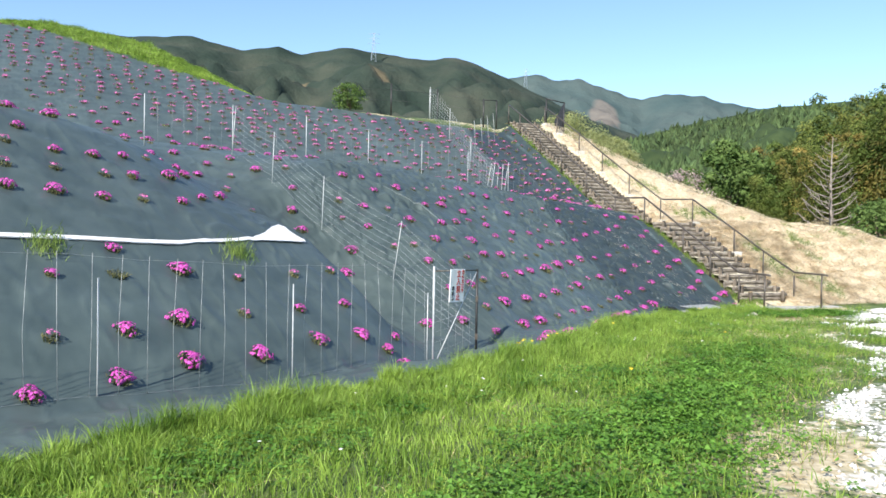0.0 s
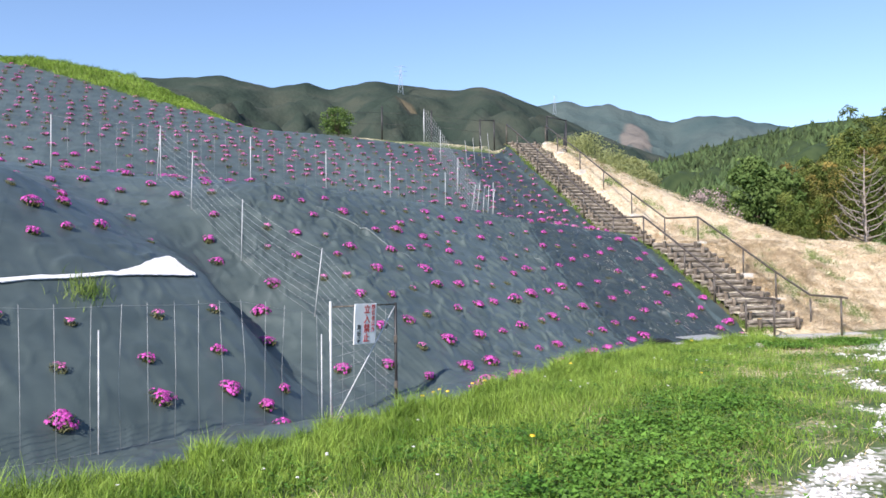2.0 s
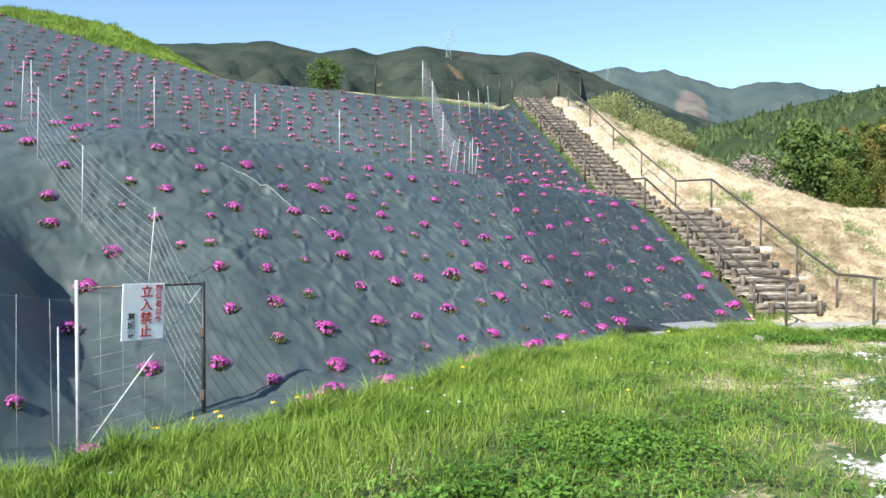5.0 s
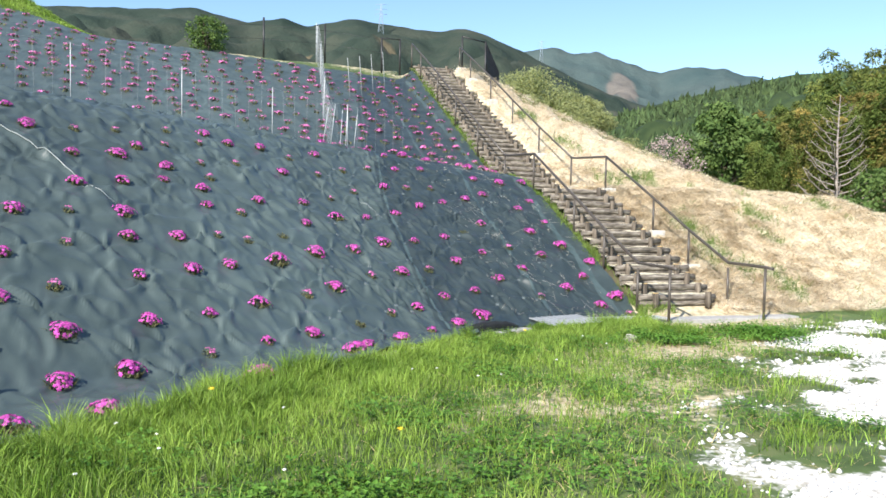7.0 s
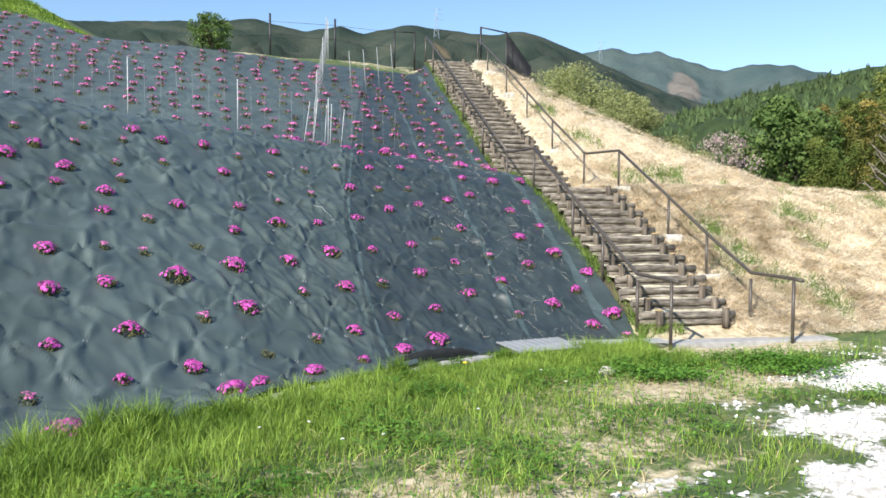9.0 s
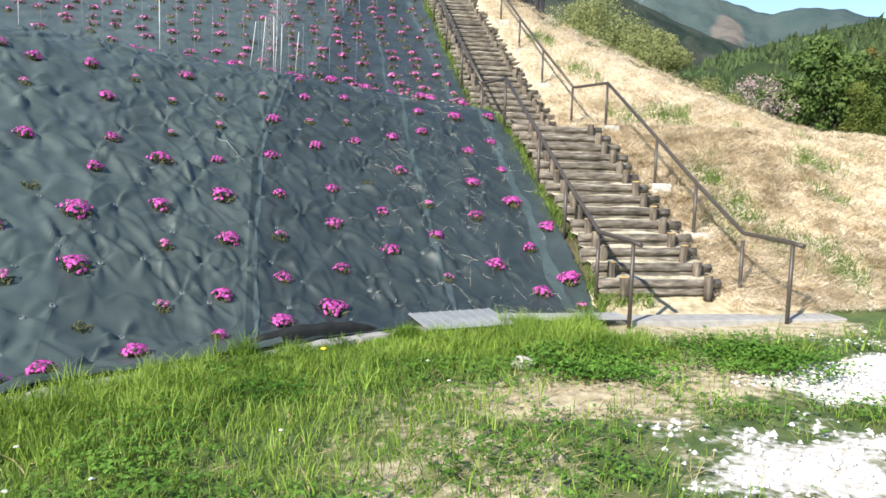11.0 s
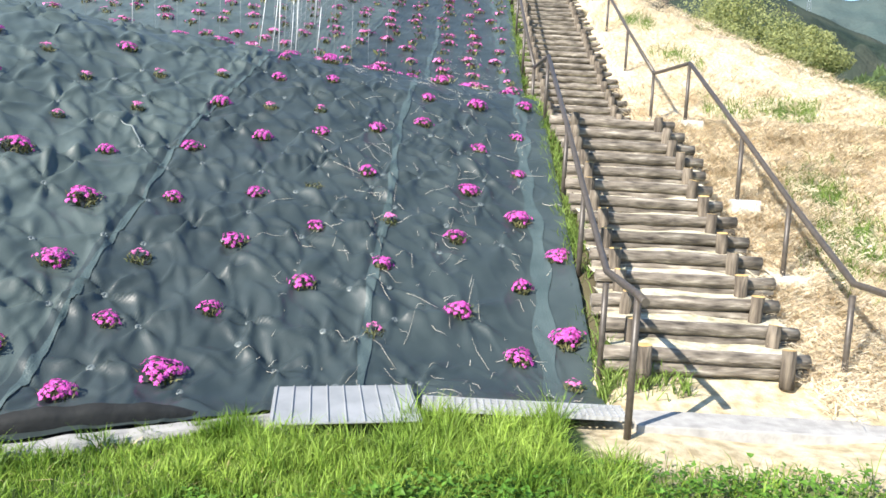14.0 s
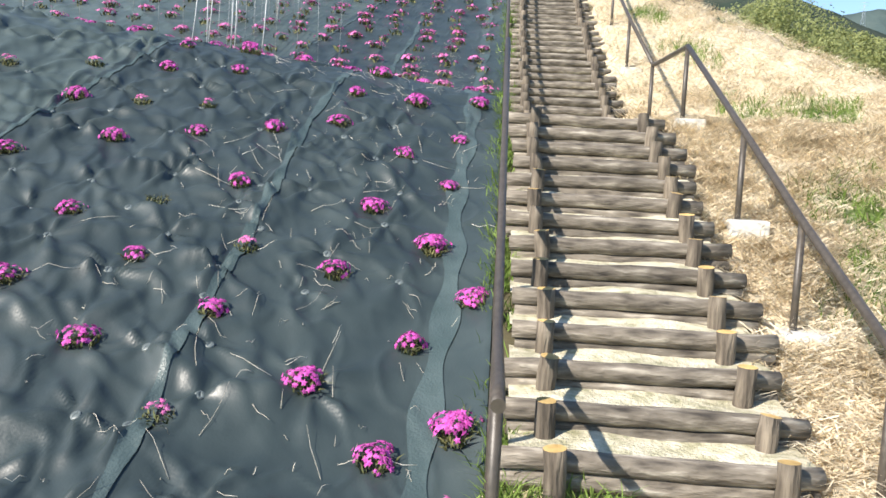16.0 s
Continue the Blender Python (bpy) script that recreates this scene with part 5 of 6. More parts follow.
def clover(x, y):
    n = len(x)
    z = surface(x, y) + rng.uniform(0.03, 0.11, n)
    w0 = rng.uniform(0, 2 * math.pi, n)
    size = rng.uniform(0.016, 0.034, n)
    vs, fs, o = [], [], 0
    for i in range(3):
        w = w0 + i * 2.094
        d = np.c_[np.cos(w), np.sin(w), rng.uniform(-0.1, 0.5, n)]
        e = np.c_[-np.sin(w), np.cos(w), rng.uniform(-0.3, 0.3, n)]
        c = np.c_[x, y, z]
        quad = np.stack([c, c + (d * 0.75 + e * 0.5) * size[:, None], c + d * 1.25 * size[:, None], c + (d * 0.75 - e * 0.5) * size[:, None]], axis=1)
        vs.append(quad.reshape(-1, 3))
        fs.append(np.arange(n * 4).reshape(n, 4) + o)
        o += n * 4
    return fast_mesh("clover", np.concatenate(vs), np.concatenate(fs), M_CLOVER)


x, y = scatter(230000, -5, 15, 1, 20.5)
patch = np.clip(1.6 * wave(x, y, 1.5, 17) + 0.25 + 0.9 * np.exp(-((x - 0.5 * y + 1.1) / 0.9) ** 2), 0, 1)
k = grass_keep(x, y) & (rng.uniform(0, 1, len(x)) < patch) & (off_mat(x, y) > 0.35) & (x < 0.5 * y + 5)
tagged(new("clover", clover(x[k], y[k])), "low green clover and weeds in the turf", "clover", kind="stuff")


# broad-leaved weeds in low mounds
wx, wy = [], []
for cx, cy, k in ((2.7, 8.2, 0.75), (3.5, 9.6, 0.65), (1.6, 6.0, 0.7), (0.6, 4.2, 0.7), (4.3, 11.4, 0.5), (7.9, 18.4, 0.45), (9.4, 19.0, 0.5), (2.2, 7.0, 0.5)):
    wx.append(rng.normal(cx, k * 0.6, 3800))
    wy.append(rng.normal(cy, k * 0.6, 3800))
wx, wy = np.concatenate(wx), np.concatenate(wy)
k = off_mat(wx, wy) > 0.3
wx, wy = wx[k], wy[k]
n = len(wx)
crown = 0.07 + 0.1 * np.clip(0.5 + wave(wx, wy, 0.3, 23), 0, 1)
cc = np.c_[wx, wy, surface(wx, wy) + crown * rng.uniform(0.35, 1.0, n)]
nn = np.c_[rng.normal(0, 0.5, (n, 2)), np.ones(n)]
nn /= np.linalg.norm(nn, axis=1, keepdims=True)
vv, ff = place_cards(cc, nn, rng.uniform(0.012, 0.028, n), 3, -0.004)
tagged(new("broad_weeds", fast_mesh("broad_weeds", vv, ff, M_CLOVER)), "low mounds of broad-leaved green weeds", "weeds", kind="stuff")


def pebbles(x, y, size):
    n = len(x)
    z = surface(x, y)
    base = np.array([[1, 0, 0], [-1, 0, 0], [0, 1, 0], [0, -1, 0], [0, 0, 0.75], [0, 0, -0.5]], dtype=float)
    tri = np.array([[0, 2, 4], [2, 1, 4], [1, 3, 4], [3, 0, 4], [2, 0, 5], [1, 2, 5], [3, 1, 5], [0, 3, 5]])
    w = rng.uniform(0, 6.28, n)
    v = base[None] * rng.uniform(0.6, 1.35, (n, 6, 3)) * size[:, None, None]
    vx = v[..., 0] * np.cos(w)[:, None] - v[..., 1] * np.sin(w)[:, None]
    vy = v[..., 0] * np.sin(w)[:, None] + v[..., 1] * np.cos(w)[:, None]
    out = np.stack([vx + x[:, None], vy + y[:, None], v[..., 2] + (z + size * 0.2)[:, None]], axis=2)
    return fast_mesh("gravel", out.reshape(-1, 3), (tri[None] + np.arange(n)[:, None, None] * 6).reshape(-1, 3), M_STONE, True)


x, y = scatter(150000, 1, 19, 3, 21)
g = gravel_amount(x, y)
k = (rng.uniform(0, 1, len(x)) < (g - 0.3) * 1.7) & (straw_amount(x, y) < 0.3) & (x < 0.5 * y + 8.5)
x, y = x[k], y[k]
tagged(new("gravel", pebbles(x, y, np.minimum(rng.gamma(3.0, 0.0045, len(x)) + 0.006, 0.045))), "loose white crushed gravel on the track", "gravel", kind="stuff")

s, v = np.r_[rng.uniform(0.4, 9, 150000), rng.uniform(9, 17.5, 45000), rng.uniform(0.4, 7, 80000)], np.r_[rng.uniform(1.55, 9.5, 150000), rng.uniform(1.7, 7, 45000), rng.uniform(1.55, 5, 80000)]
x, y = O[0] + U[0] * s + V[0] * v, O[1] + U[1] * s + V[1] * v
heap = np.clip(0.55 + 0.7 * wave(x, y, 0.5, 19) + 0.4 * wave(x, y, 0.2, 3), 0.12, 1)
k = rng.uniform(0, 1, len(x)) < straw_amount(x, y) * heap
x, y = x[k], y[k]
tagged(new("straw", blades(x, y, surface(x, y) + 0.035 + 0.02 * rng.uniform(0, 1, len(x)), rng.uniform(0.08, 0.34, len(x)), rng.uniform(0.006, 0.015, len(x)), rng.uniform(0.6, 1.2, len(x)), M_STRAW, "straw", 0.66, 0.5)), "pale dry straw mulch covering the bank", "straw", kind="stuff")

# weeds on the straw bank, beside the stairs and on the turf crest
x, y = scatter(320000, 0, 19, 19.5, 42)
s, v = along(x, y)
green = weed_amount(x, y)
k = (v > 1.9) & (v < 10) & (s > 0.5) & (s < 17) & (rng.uniform(0, 1, len(x)) < green * 2.2)
e = (v > 0.0) & (v < 0.2) & (s > 0.6) & (s < 17) & (rng.uniform(0, 1, len(x)) < 0.12 + 0.7 * wave(x, y, 0.5, 2))
k = k | e
x, y = x[k], y[k]
# tufts beside the log ends and at the foot of the stairs
ts, tv = np.r_[rng.uniform(0.7, 17, 15000), rng.normal(0.92, 0.07, 600)], np.r_[rng.normal(0.07, 0.06, 15000), rng.uniform(0.05, 0.7, 600)]
tx, ty = O[0] + U[0] * ts + V[0] * tv, O[1] + U[1] * ts + V[1] * tv
k = rng.uniform(0, 1, len(tx)) < 0.22 + 0.95 * wave(tx, ty, 0.13, 33) + 0.5 * wave(tx, ty, 0.9, 4)
x, y = np.r_[x, tx[k]], np.r_[y, ty[k]]
tagged(new("weeds", blades(x, y, surface(x, y), rng.uniform(0.07, 0.22, len(x)), rng.uniform(0.006, 0.013, len(x)), rng.uniform(0.3, 1.1, len(x)), M_WEED, "weeds")), "green weeds growing through the straw and beside the steps", "weeds", kind="stuff")
p, q = rng.uniform(0, 1, 60000), rng.uniform(0.985, 1.12, 60000)
x, y = mat_xy(p * 0.72, q)
taper = np.clip((-8.0 - x) / 6, 0.25, 1) * np.clip(0.7 + 0.5 * wave(x, y, 0.8, 3), 0.3, 1.2)
k = x < -8.4 + 1.2 * wave(y, x, 1.0, 5)
x, y, taper = x[k], y[k], taper[k]
tagged(new("crest_grass", blades(x, y, surface(x, y), rng.uniform(0.15, 0.45, len(x)) * taper, rng.uniform(0.012, 0.03, len(x)), rng.uniform(0.3, 0.9, len(x)), M_GRASS, "crest_grass")), "bright green grass on the crest above the mat", "grass", kind="stuff")
x, y = scatter(30000, 9, 40, 18, 40)
s, v = along(x, y)
k = (v > 9.6) | (s < -0.6)
k &= (gravel_amount(x, y) < 0.3) & (x > 0.5 * y - 2)
x, y = x[k], y[k]
tagged(new("verge_grass", blades(x, y, surface(x, y), rng.uniform(0.08, 0.2, len(x)), rng.uniform(0.012, 0.025, len(x)), rng.uniform(0.3, 0.9, len(x)), M_GRASS, "verge_grass")), "green grass on the verge past the bank", "grass", kind="stuff")

# tufts growing through the mat under the white sheet
for a, b in ((-2.91, 11.11), (-4.5, 8.85)):
    x, y = rng.normal(a, 0.1, 260), rng.normal(b, 0.16, 260)
    tagged(new("grass_tuft", blades(x, y, mat_z(x, y) - 0.02, rng.uniform(0.08, 0.24, len(x)), rng.uniform(0.006, 0.012, len(x)), rng.uniform(0.3, 1.0, len(x)), M_WEED, "grass_tuft")), "green grass tuft growing through the mat", "grass", kind="stuff")

# twigs and dead runners on the mat by the stairs
x, y = scatter(1300, 4.0, 8.3, 20, 31)
s, v = along(x, y)
k = (v < -0.2) & (v > -2.6) & (s > 0.5) & (s < 11) & (rng.uniform(0, 1, len(x)) < 0.75)
x, y = x[k], y[k]
runs = []
for a, b in zip(x, y):
    w, ln = r.uniform(0, 6.28), r.choice((0.03, 0.04, 0.05, 0.07, 0.1, 0.14, 0.28))
    pts = []
    for i in range(4):
        w += r.uniform(-0.14, 0.14)
        a, b = a + math.cos(w) * ln / 3, b + math.sin(w) * ln / 3
        pts.append((a, b, float(mat_z(np.array([a]), np.array([b]))[0]) + 0.008 + 0.02 * r.random() * i))
    runs.append((pts, [0.0016, 0.0015, 0.0012, 0.0008]))
tagged(new("dry_twigs", tubes_mesh("dry_twigs", runs, M_TWIG, 4)), "pale dry twigs and runners strewn on the mat", "twigs", kind="stuff")

# pegs that pin the mat
peg_top = tube_mesh("mat_pin", [(0, 0, -0.02), (0, 0, 0.004), (0, 0, 0.009), (0, 0, 0.007)], [0.03, 0.032, 0.025, 0.018], M_PIN, 16)
def lying(a, b):
    """A place on the mat, tilted with its slope."""
    z = [float(mat_z(np.array([a + i]), np.array([b + j]))[0]) for i, j in ((0, 0), (0.06, 0), (-0.06, 0), (0, 0.06), (0, -0.06))]
    up = Vector(((z[2] - z[1]) / 0.12, (z[4] - z[3]) / 0.12, 1)).normalized()
    return Matrix.Translation((a, b, z[0])) @ up.to_track_quat("Z", "Y").to_matrix().to_4x4()


for a, b, *_ in PINS:
    if a < 2.2 or b < 16.5:
        continue
    tagged(new("mat_pin", peg_top), "round dark plastic pin holding the mat down", "pin", "pins in the mat").matrix_basis = lying(a, b)


# small flowers in the turf
def dandelion(x, y, mat_head, label, rad, high):
    ob = thing("dandelion" if "yellow" in label else "clover_flower", label, "flower", "wild flowers in the turf", matrix=pose(x, y, float(surface(np.array([x]), np.array([y]))[0]), 0, 0, r.uniform(0, 360)))
    stem = part("stem", tube_mesh("stem", [(0, 0, 0), (0.01, 0.005, high * 0.6), (0.015, 0, high)], [0.003, 0.0025, 0.002], M_GRASS, 5), ob)
    c, nm = dome(22, rad, rad * 0.6)
    v, f = place_cards(c + np.array([0.015, 0, high]), nm, np.full(22, rad * 0.5), 3, 0.002)
    part("flower_head", fast_mesh("flower_head", v, f, mat_head), stem)


M_YELLOW = material("yellow_petals", [(0.75, 0.5, 0.02), (0.85, 0.66, 0.05)], 0.6, 20, 2, 0)
M_WHITE = material("white_petals", [(0.65, 0.65, 0.6), (0.8, 0.8, 0.76)], 0.6, 20, 2, 0)
for x, y in ((1.15, 11.0), (1.3, 11.2), (1.22, 11.35), (1.6, 11.6), (1.75, 11.75), (1.05, 10.6), (2.1, 8.6), (3.0, 13.6), (5.8, 17.6), (4.6, 12.6)):
    dandelion(x, y, M_YELLOW, "yellow dandelion in bloom among the grass", 0.022, 0.24)
for i in range(24):
    b = r.uniform(5, 18)
    a = edge_x(b) + r.uniform(0.2, 2.4)
    if gravel_amount(np.array([a]), np.array([b]))[0] < 0.3:
        dandelion(a, b, M_WHITE, "white clover flower head among the grass", 0.012, r.uniform(0.1, 0.17))

# ---- trees ----
def leaf_cloud(name, centres, radii, per, size, mat, flat_z=0.7, aspect=0.5):
    """Leaf clumps: many small tilted quads round each centre, thinner towards the outside."""
    n = len(centres) * per
    c = np.repeat(np.asarray(centres, dtype=float), per, axis=0)
    rad = np.repeat(np.asarray(radii, dtype=float), per)
    d = rng.normal(size=(n, 3))
    d /= np.linalg.norm(d, axis=1, keepdims=True)
    pos = c + d * (rad * rng.uniform(0.35, 1.05, n) ** 0.6)[:, None] * np.array([1, 1, flat_z])
    nm = d + rng.normal(scale=0.5, size=(n, 3)) + np.array([0, 0, 0.3])
    nm /= np.linalg.norm(nm, axis=1, keepdims=True)
    a = np.cross(nm, rng.normal(size=(n, 3)))
    a /= np.linalg.norm(a, axis=1, keepdims=True)
    b = np.cross(nm, a)
    s = (size * rng.uniform(0.6, 1.4, n))[:, None]
    v = np.stack([pos - a * s, pos + b * s * aspect, pos + a * s, pos - b * s * aspect], axis=1).reshape(-1, 3)
    return fast_mesh(name, v, np.arange(n * 4).reshape(n, 4), mat)


def limbs(name, runs, mat, sides=7):
    return tubes_mesh(name, runs, mat, sides)


def base_z(x, y):
    return float(land(np.array([x]), np.array([y]))[0]) - 0.1


# bare pale tree
def bare_tree(x, y, z, high, label):
    ob = thing("bare_tree", label, "tree", matrix=pose(x, y, z))
    r = random.Random(3)
    part("trunk", tube_mesh("trunk", [(0, 0, -0.2), (0.03, 0, high * 0.3), (-0.02, 0.03, high * 0.65), (0.03, 0, high)], [0.13, 0.1, 0.06, 0.015], M_BARK, 9), ob)
    for i in range(46):
        f = 0.14 + 0.84 * i / 46
        w = i * 2.4 + r.uniform(-0.4, 0.4)
        ln = high * 0.37 * (1 - f) ** 0.75 * r.uniform(0.75, 1.15) + 0.15
        d = Vector((math.cos(w), math.sin(w), 0))
        p0 = Vector((0, 0, high * f))
        pts = [p0, p0 + d * ln * 0.5 + Vector((0, 0, ln * 0.16)), p0 + d * ln * 0.8 + Vector((0, 0, ln * 0.36)), p0 + d * ln + Vector((0, 0, ln * 0.6))]
        th = 0.05 * (1 - f) + 0.016
        runs = [(pts, [th, th * 0.75, th * 0.5, th * 0.25])]
        for k in range(4):
            q = pts[1].lerp(pts[3], k / 4)
            e = (d + Vector((r.uniform(-0.9, 0.9), r.uniform(-0.9, 0.9), r.uniform(0.2, 0.9)))).normalized() * ln * 0.28
            runs.append(([q, q + e], [th * 0.4, th * 0.15]))
        part("branch", limbs("branch", runs, M_BARK, 5), ob)
    return ob


bare_tree(27.9, 56.3, 0.9, 8.0, "bare pale-barked tree standing before the bamboo")
bare_tree(38.0, 57.0, 0.4, 6.0, "bare leaning pale tree in the bamboo's edge")


# bamboo
def plumes(name, centres, radii, per, mat):
    """Drooping sprays: narrow leaves that hang outward and down from each centre."""
    n = len(centres) * per
    c, rad = np.repeat(np.asarray(centres, dtype=float), per, axis=0), np.repeat(np.asarray(radii, dtype=float), per)
    d = rng.normal(size=(n, 3)) * np.array([1, 1, 0.75])
    d /= np.linalg.norm(d, axis=1, keepdims=True)
    d[:, 2] = np.where(rng.uniform(0, 1, n) < 0.7, np.abs(d[:, 2]), d[:, 2])
    pos = c + d * (rad * rng.uniform(0.3, 1.05, n) ** 0.5)[:, None] - np.c_[np.zeros((n, 2)), 0.35 * rad * rng.uniform(0, 1, n) ** 2]
    down = d * np.array([1, 1, 0.2]) + rng.normal(scale=0.35, size=(n, 3)) - np.array([0, 0, 0.55])
    down /= np.linalg.norm(down, axis=1, keepdims=True)
    side = np.cross(down, d + rng.normal(scale=0.4, size=(n, 3)))
    side /= np.linalg.norm(side, axis=1, keepdims=True)
    s = rng.uniform(0.08, 0.18, n)[:, None]
    v = np.stack([pos - down * s, pos + side * s * 0.28, pos + down * s, pos - side * s * 0.28], axis=1).reshape(-1, 3)
    return fast_mesh(name, v, np.arange(n * 4).reshape(n, 4), mat)


def bamboo(seed, high):
    r = random.Random(seed)
    gold = seed == 3
    ob = thing("bamboo_plant", "tall arching bamboo with golden-yellow foliage" if gold else "tall arching bamboo with green foliage", "bamboo", "bamboo grove behind the bank")
    centres, radii = [], []
    for k in range(5):
        w, lean = r.uniform(0, 6.28), r.uniform(0.9, 2.6)
        bx, by, hh = r.uniform(-1.1, 1.1), r.uniform(-1.1, 1.1), high * r.uniform(0.78, 1.0)
        pts = []
        for i in range(8):
            f = i / 7
            bend = lean * f ** 2.6
            pts.append(Vector((bx + math.cos(w) * bend, by + math.sin(w) * bend, hh * (f - 0.1 * f ** 4))))
        part("culm", tube_mesh("culm", pts, [0.055 * (1 - 0.85 * i / 7) for i in range(8)], M_CULM, 6), ob)
        for i in range(9):
            f = 0.3 + 0.7 * i / 8
            j = min(6, int(f * 7))
            p = pts[j].lerp(pts[j + 1], f * 7 - j)
            a = r.uniform(0, 6.28)
            o = 0.95 * (1.15 - f)
            centres.append(p + Vector((math.cos(a) * o, math.sin(a) * o, -0.1)))
            radii.append((0.42 + 0.5 * math.sin(f * 2.9)) * r.uniform(0.75, 1.25))
    part("foliage", plumes("foliage", [tuple(c) for c in centres], radii, 150, M_BAMBOO_GOLD if gold else M_BAMBOO), ob)
    return ob


clumps = [bamboo(k, 11.0 + (k % 3)) for k in range(5)]
r = random.Random(77)
first = set()
for i in range(86):
    f = i / 85
    az = 21.5 + 34.5 * f + r.uniform(-0.8, 0.8)
    row = i % 3
    dist = (70, 75, 81)[row] + r.uniform(-2, 2) - 10 * f
    x, y = 0.5 + dist * math.sin(radians(az)), dist * math.cos(radians(az))
    base = base_z(x, y) - 0.2
    top = 1.5 + dist * math.tan(radians(lerp(az, [20, 22, 24, 26, 29, 33, 40, 60], [5.0, 6.8, 8.2, 9.6, 10.4, 11.2, 11.6, 11.3]) - (1.6, 0.9, 0)[row] * r.uniform(0.2, 1.0)))
    k = r.randrange(5)
    if k == 3 and r.random() < 0.45:
        k = 1
    m = pose(x, y, base, r.uniform(-4, 4), r.uniform(-4, 4), r.uniform(0, 360)) @ Matrix.Scale((top - base) / 12.2 * r.uniform(0.95, 1.06), 4)
    if k not in first:
        first.add(k)
        clumps[k].matrix_basis = m
    else:
        copy_thing(clumps[k], Matrix()).matrix_basis = m


# broadleaf trees and shrubs
def broadleaf(x, y, z, high, wide, label, mat, name="broadleaf_tree", seed=1, leaves=70, leaf=0.3, category="tree"):
    r = random.Random(seed)
    ob = thing(name, label, category, matrix=pose(x, y, z))
    runs = [([(0, 0, -0.3), (0.1, 0, high * 0.25), (0, 0.1, high * 0.5)], [0.05 * wide, 0.04 * wide, 0.02 * wide])]
    centres, radii = [], []
    for i in range(110):
        w, f = r.uniform(0, 6.28), r.uniform(0.04, 1)
        q = math.sqrt(r.random()) * wide * math.sqrt(max(0.05, 1 - (2 * f - 0.85) ** 2 * 0.75))
        p = Vector((q * math.cos(w), q * math.sin(w), high * (0.16 + 0.74 * f)))
        centres.append(tuple(p))
        radii.append(wide * r.uniform(0.16, 0.32))
        if i % 6 == 0:
            runs.append(([(0, 0, high * 0.22), p * 0.5 + Vector((0, 0, high * 0.12)), p], [0.025 * wide, 0.015 * wide, 0.006 * wide]))
    part("trunk", limbs("trunk", runs, M_TRUNK, 6), ob)
    part("crown", leaf_cloud("crown", centres, radii, leaves, leaf, mat, 0.8, 0.55), ob)
    return ob


broadleaf(25.6, 70.1, 0.5, 10.2, 3.8, "rounded green broadleaf tree past the straw bank", M_BROADLEAF, seed=2, leaves=130, leaf=0.17)
broadleaf(20.0, 65.5, 1.0, 6.6, 2.4, "pale pink cherry tree in bloom past the bank", M_CHERRY, "cherry_tree", 4, 26, 0.08)
broadleaf(24.0, 42.6, -0.6, 4.6, 2.0, "dark green shrub at the bamboo's edge", M_BROADLEAF, "shrub", 5, 60, 0.1, "shrub")
broadleaf(21.5, 41.5, -0.6, 3.0, 1.4, "dark green low shrub at the bamboo's edge", M_BROADLEAF, "shrub", 6, 50, 0.09, "shrub")
broadleaf(-4.42, 35.7, base_z(-4.42, 35.7), 1.5, 0.75, "leafy green shrub on top of the bank", M_BROADLEAF, "shrub", 7, 22, 0.05, "shrub")
for i, (x, y, h, w) in enumerate(((9.0, 58, 11.6, 4.2), (12.3, 60, 10.4, 3.4), (15.5, 62, 7.6, 3.0), (5.5, 60, 10.4, 3.5))):
    broadleaf(x, y, -0.5, h, w, "yellow-green young shrubby tree behind the bank", M_YOUNG, "young_tree", 20 + i, 420, 0.075)
for i in range(16):
    f = i / 15
    az = radians(18 + 22 * f)
    x, y = 66 * math.sin(az) + r.uniform(-1, 1), 66 * math.cos(az) + r.uniform(-2, 2)
    broadleaf(x, y, base_z(x, y), r.uniform(2.6, 4.4), r.uniform(1.4, 2.1), "dry brown scrub at the edge of the woods", M_SCRUB, "scrub", 40 + i, 40, 0.1, "shrub")


# conifers on the hill
def conifer_verts(r, high, wide):
    verts, faces = [], []
    for layer in range(7):
        f = layer / 7
        z0, z1 = high * (0.1 + 0.72 * f), high * (0.1 + 0.72 * f + 0.3)
        rad = wide * (1 - f) ** 0.8 * r.uniform(0.85, 1.15)
        n = 8
        o = len(verts)
        verts.append((r.uniform(-0.1, 0.1), r.uniform(-0.1, 0.1), min(z1, high)))
        for k in range(n):
            w = 6.283 * (k + r.uniform(-0.3, 0.3)) / n
            q = rad * r.uniform(0.6, 1.2)
            verts.append((q * math.cos(w), q * math.sin(w), z0 + r.uniform(-0.06, 0.04) * high))
        faces += [(o, o + 1 + k, o + 1 + (k + 1) % n) for k in range(n)]
    return verts, faces


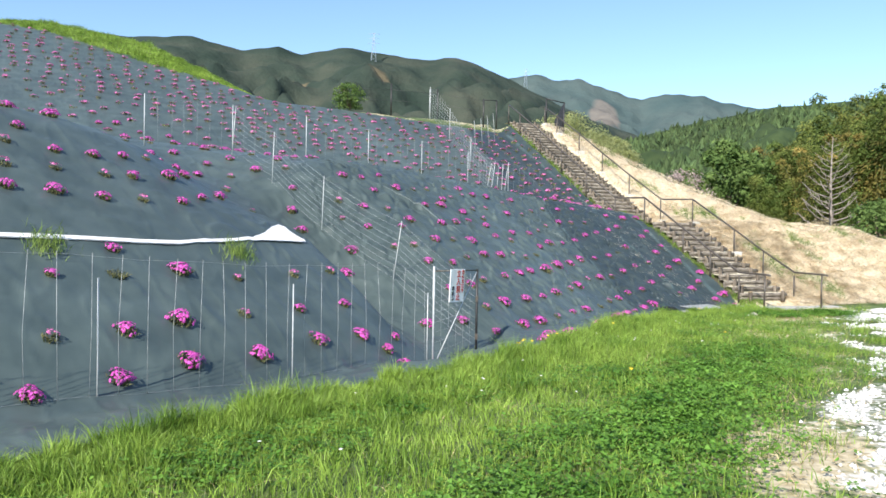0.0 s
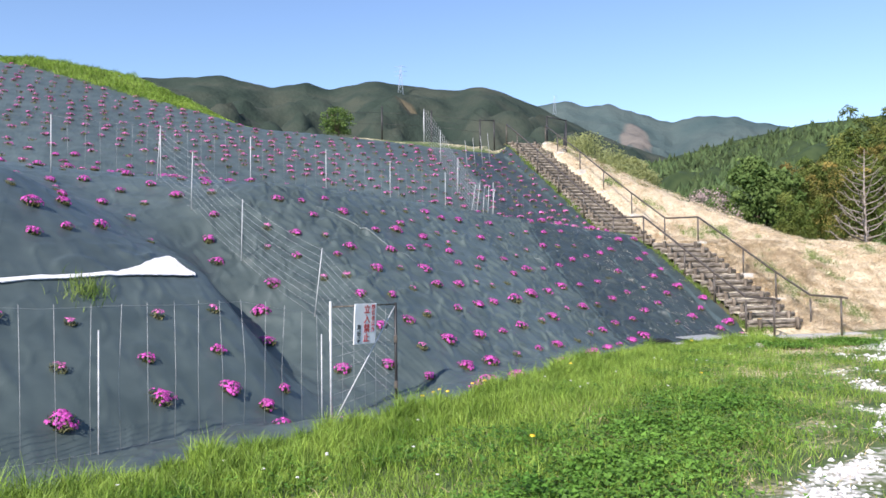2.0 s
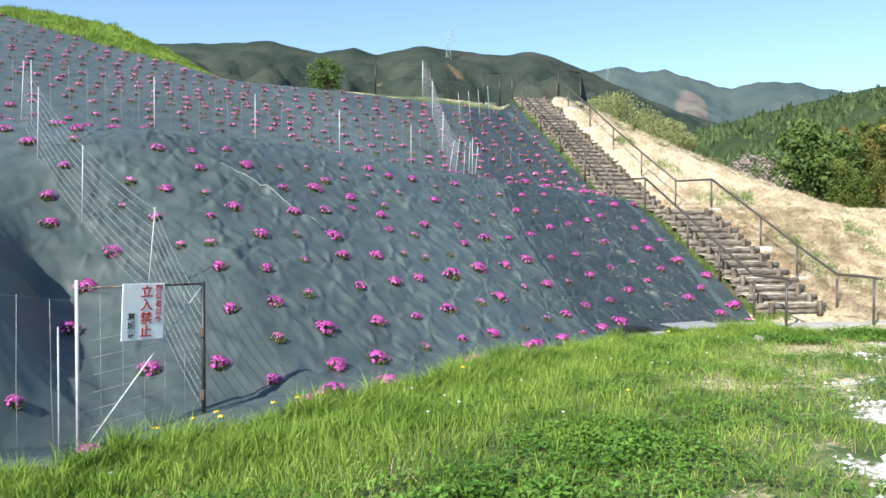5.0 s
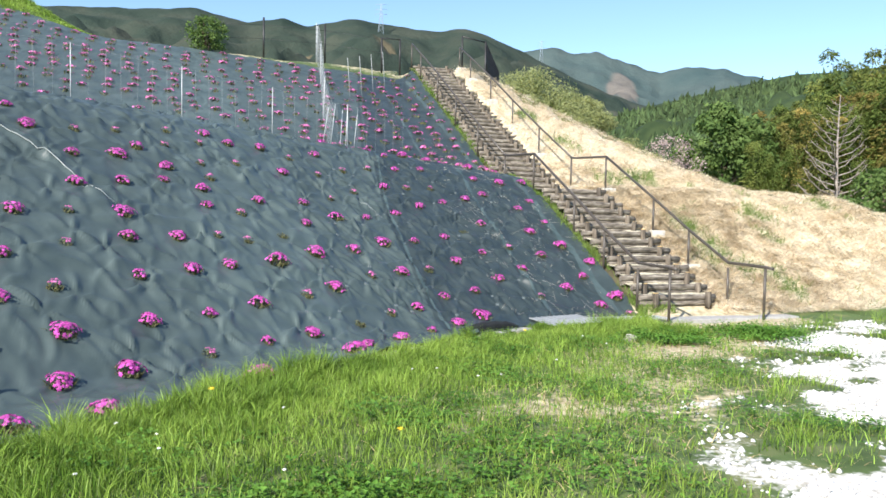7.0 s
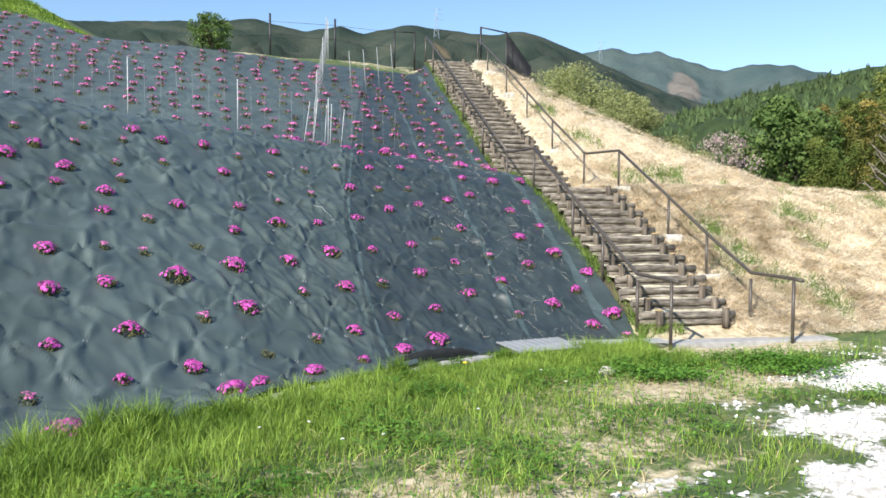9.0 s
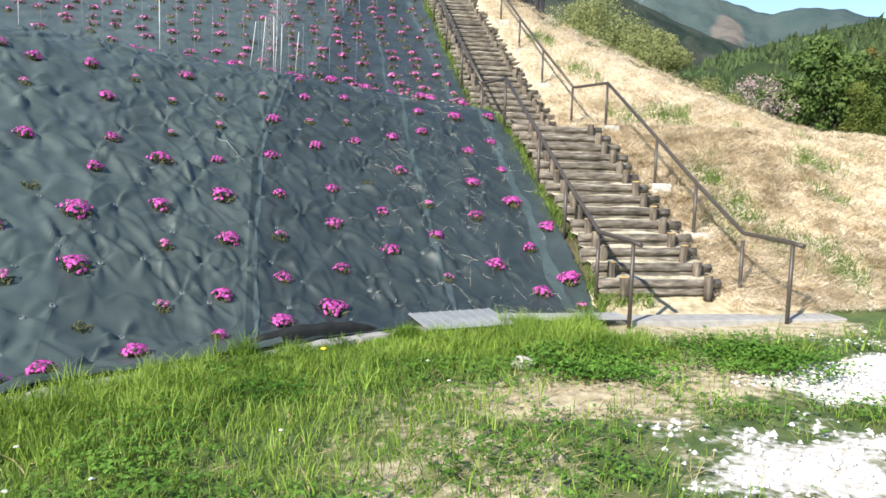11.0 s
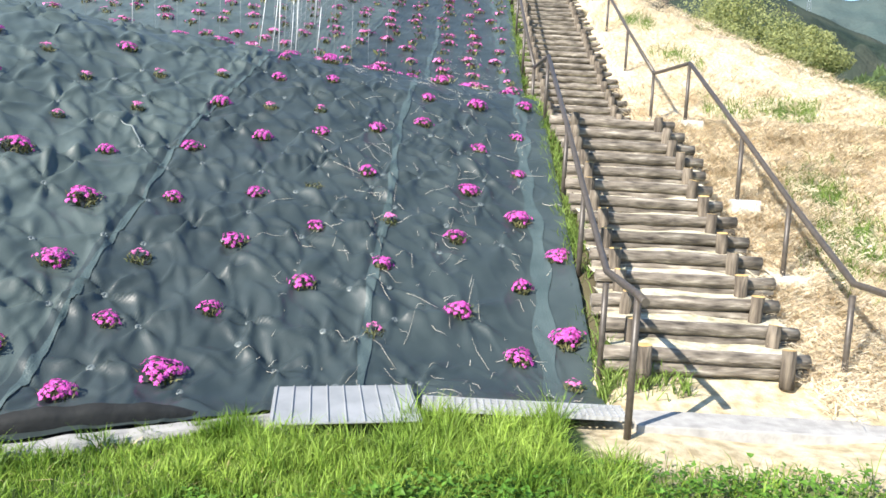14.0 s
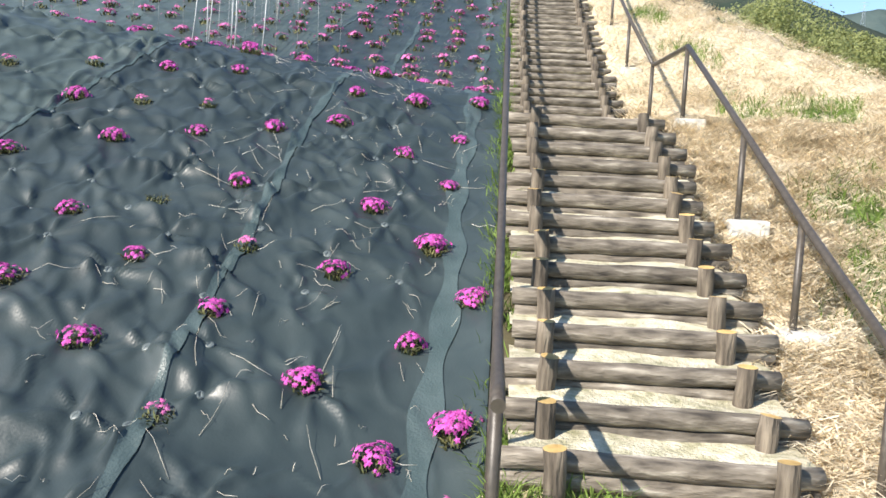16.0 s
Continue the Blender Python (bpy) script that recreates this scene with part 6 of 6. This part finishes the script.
shapes = []
for k in range(6):
    v, f = conifer_verts(random.Random(k), 1.0, 0.2)
    shapes.append((np.array(v), np.array(f)))
hv, hf, ho = [], [], 0
for i in range(5200):
    az, fr = radians(r.uniform(3, 48)), r.random()
    dist = 172 - 82 * fr
    x, y = dist * math.sin(az), dist * math.cos(az)
    el = np.interp(math.degrees(az), HILL_AZ, HILL_EL)
    z = 175 * math.tan(radians(el)) * (1 - np.clip((175 - dist) / 90, 0, 1) ** 0.9) - 1.0
    v, f = shapes[i % 6]
    h = r.uniform(2.8, 4.7)
    w = r.uniform(0, 6.28)
    rot = np.array([[math.cos(w), -math.sin(w), 0], [math.sin(w), math.cos(w), 0], [0, 0, 1]])
    hv.append(v @ rot.T * np.array([h * 2.0, h * 2.0, h]) + np.array([x, y, z]))
    hf.append(f + ho)
    ho += len(v)
tagged(new("conifer_woods", fast_mesh("conifer_woods", np.concatenate(hv), np.concatenate(hf), M_CONIFER)), "dense dark green conifer woods on the hill", "woods", kind="stuff")


# pylons on the ridges
def pylon(x, y, z, high, label):
    ob = thing("power_pylon", label, "pylon", matrix=pose(x, y, z))
    runs = []
    w = high * 0.09
    for sx in (-1, 1):
        for sy in (-1, 1):
            runs.append(([(sx * w, sy * w, 0), (sx * w * 0.3, sy * w * 0.3, high * 0.7), (sx * w * 0.12, sy * w * 0.12, high)], [0.09, 0.08, 0.06]))
    for i in range(7):
        f = i / 8
        a = w * (1 - f)
        runs.append(([(-a, -a, high * f), (a * 0.85, -a * 0.85, high * (f + 0.12))], [0.05, 0.05]))
        runs.append(([(a, -a, high * f), (-a * 0.85, -a * 0.85, high * (f + 0.12))], [0.05, 0.05]))
    part("lattice", limbs("lattice", runs, M_HAZE_STEEL, 4), ob)
    for f in (0.72, 0.84, 0.96):
        part("crossarm", limbs("crossarm", [([(-high * 0.16, 0, high * f), (0, 0, high * (f + 0.025)), (high * 0.16, 0, high * f)], [0.06, 0.1, 0.06])], M_HAZE_STEEL, 4), ob)


pylon(-32, 345, 72, 17, "tall grey lattice power pylon on the ridge")
pylon(57, 560, 104, 16, "grey lattice power pylon on the far ridge")
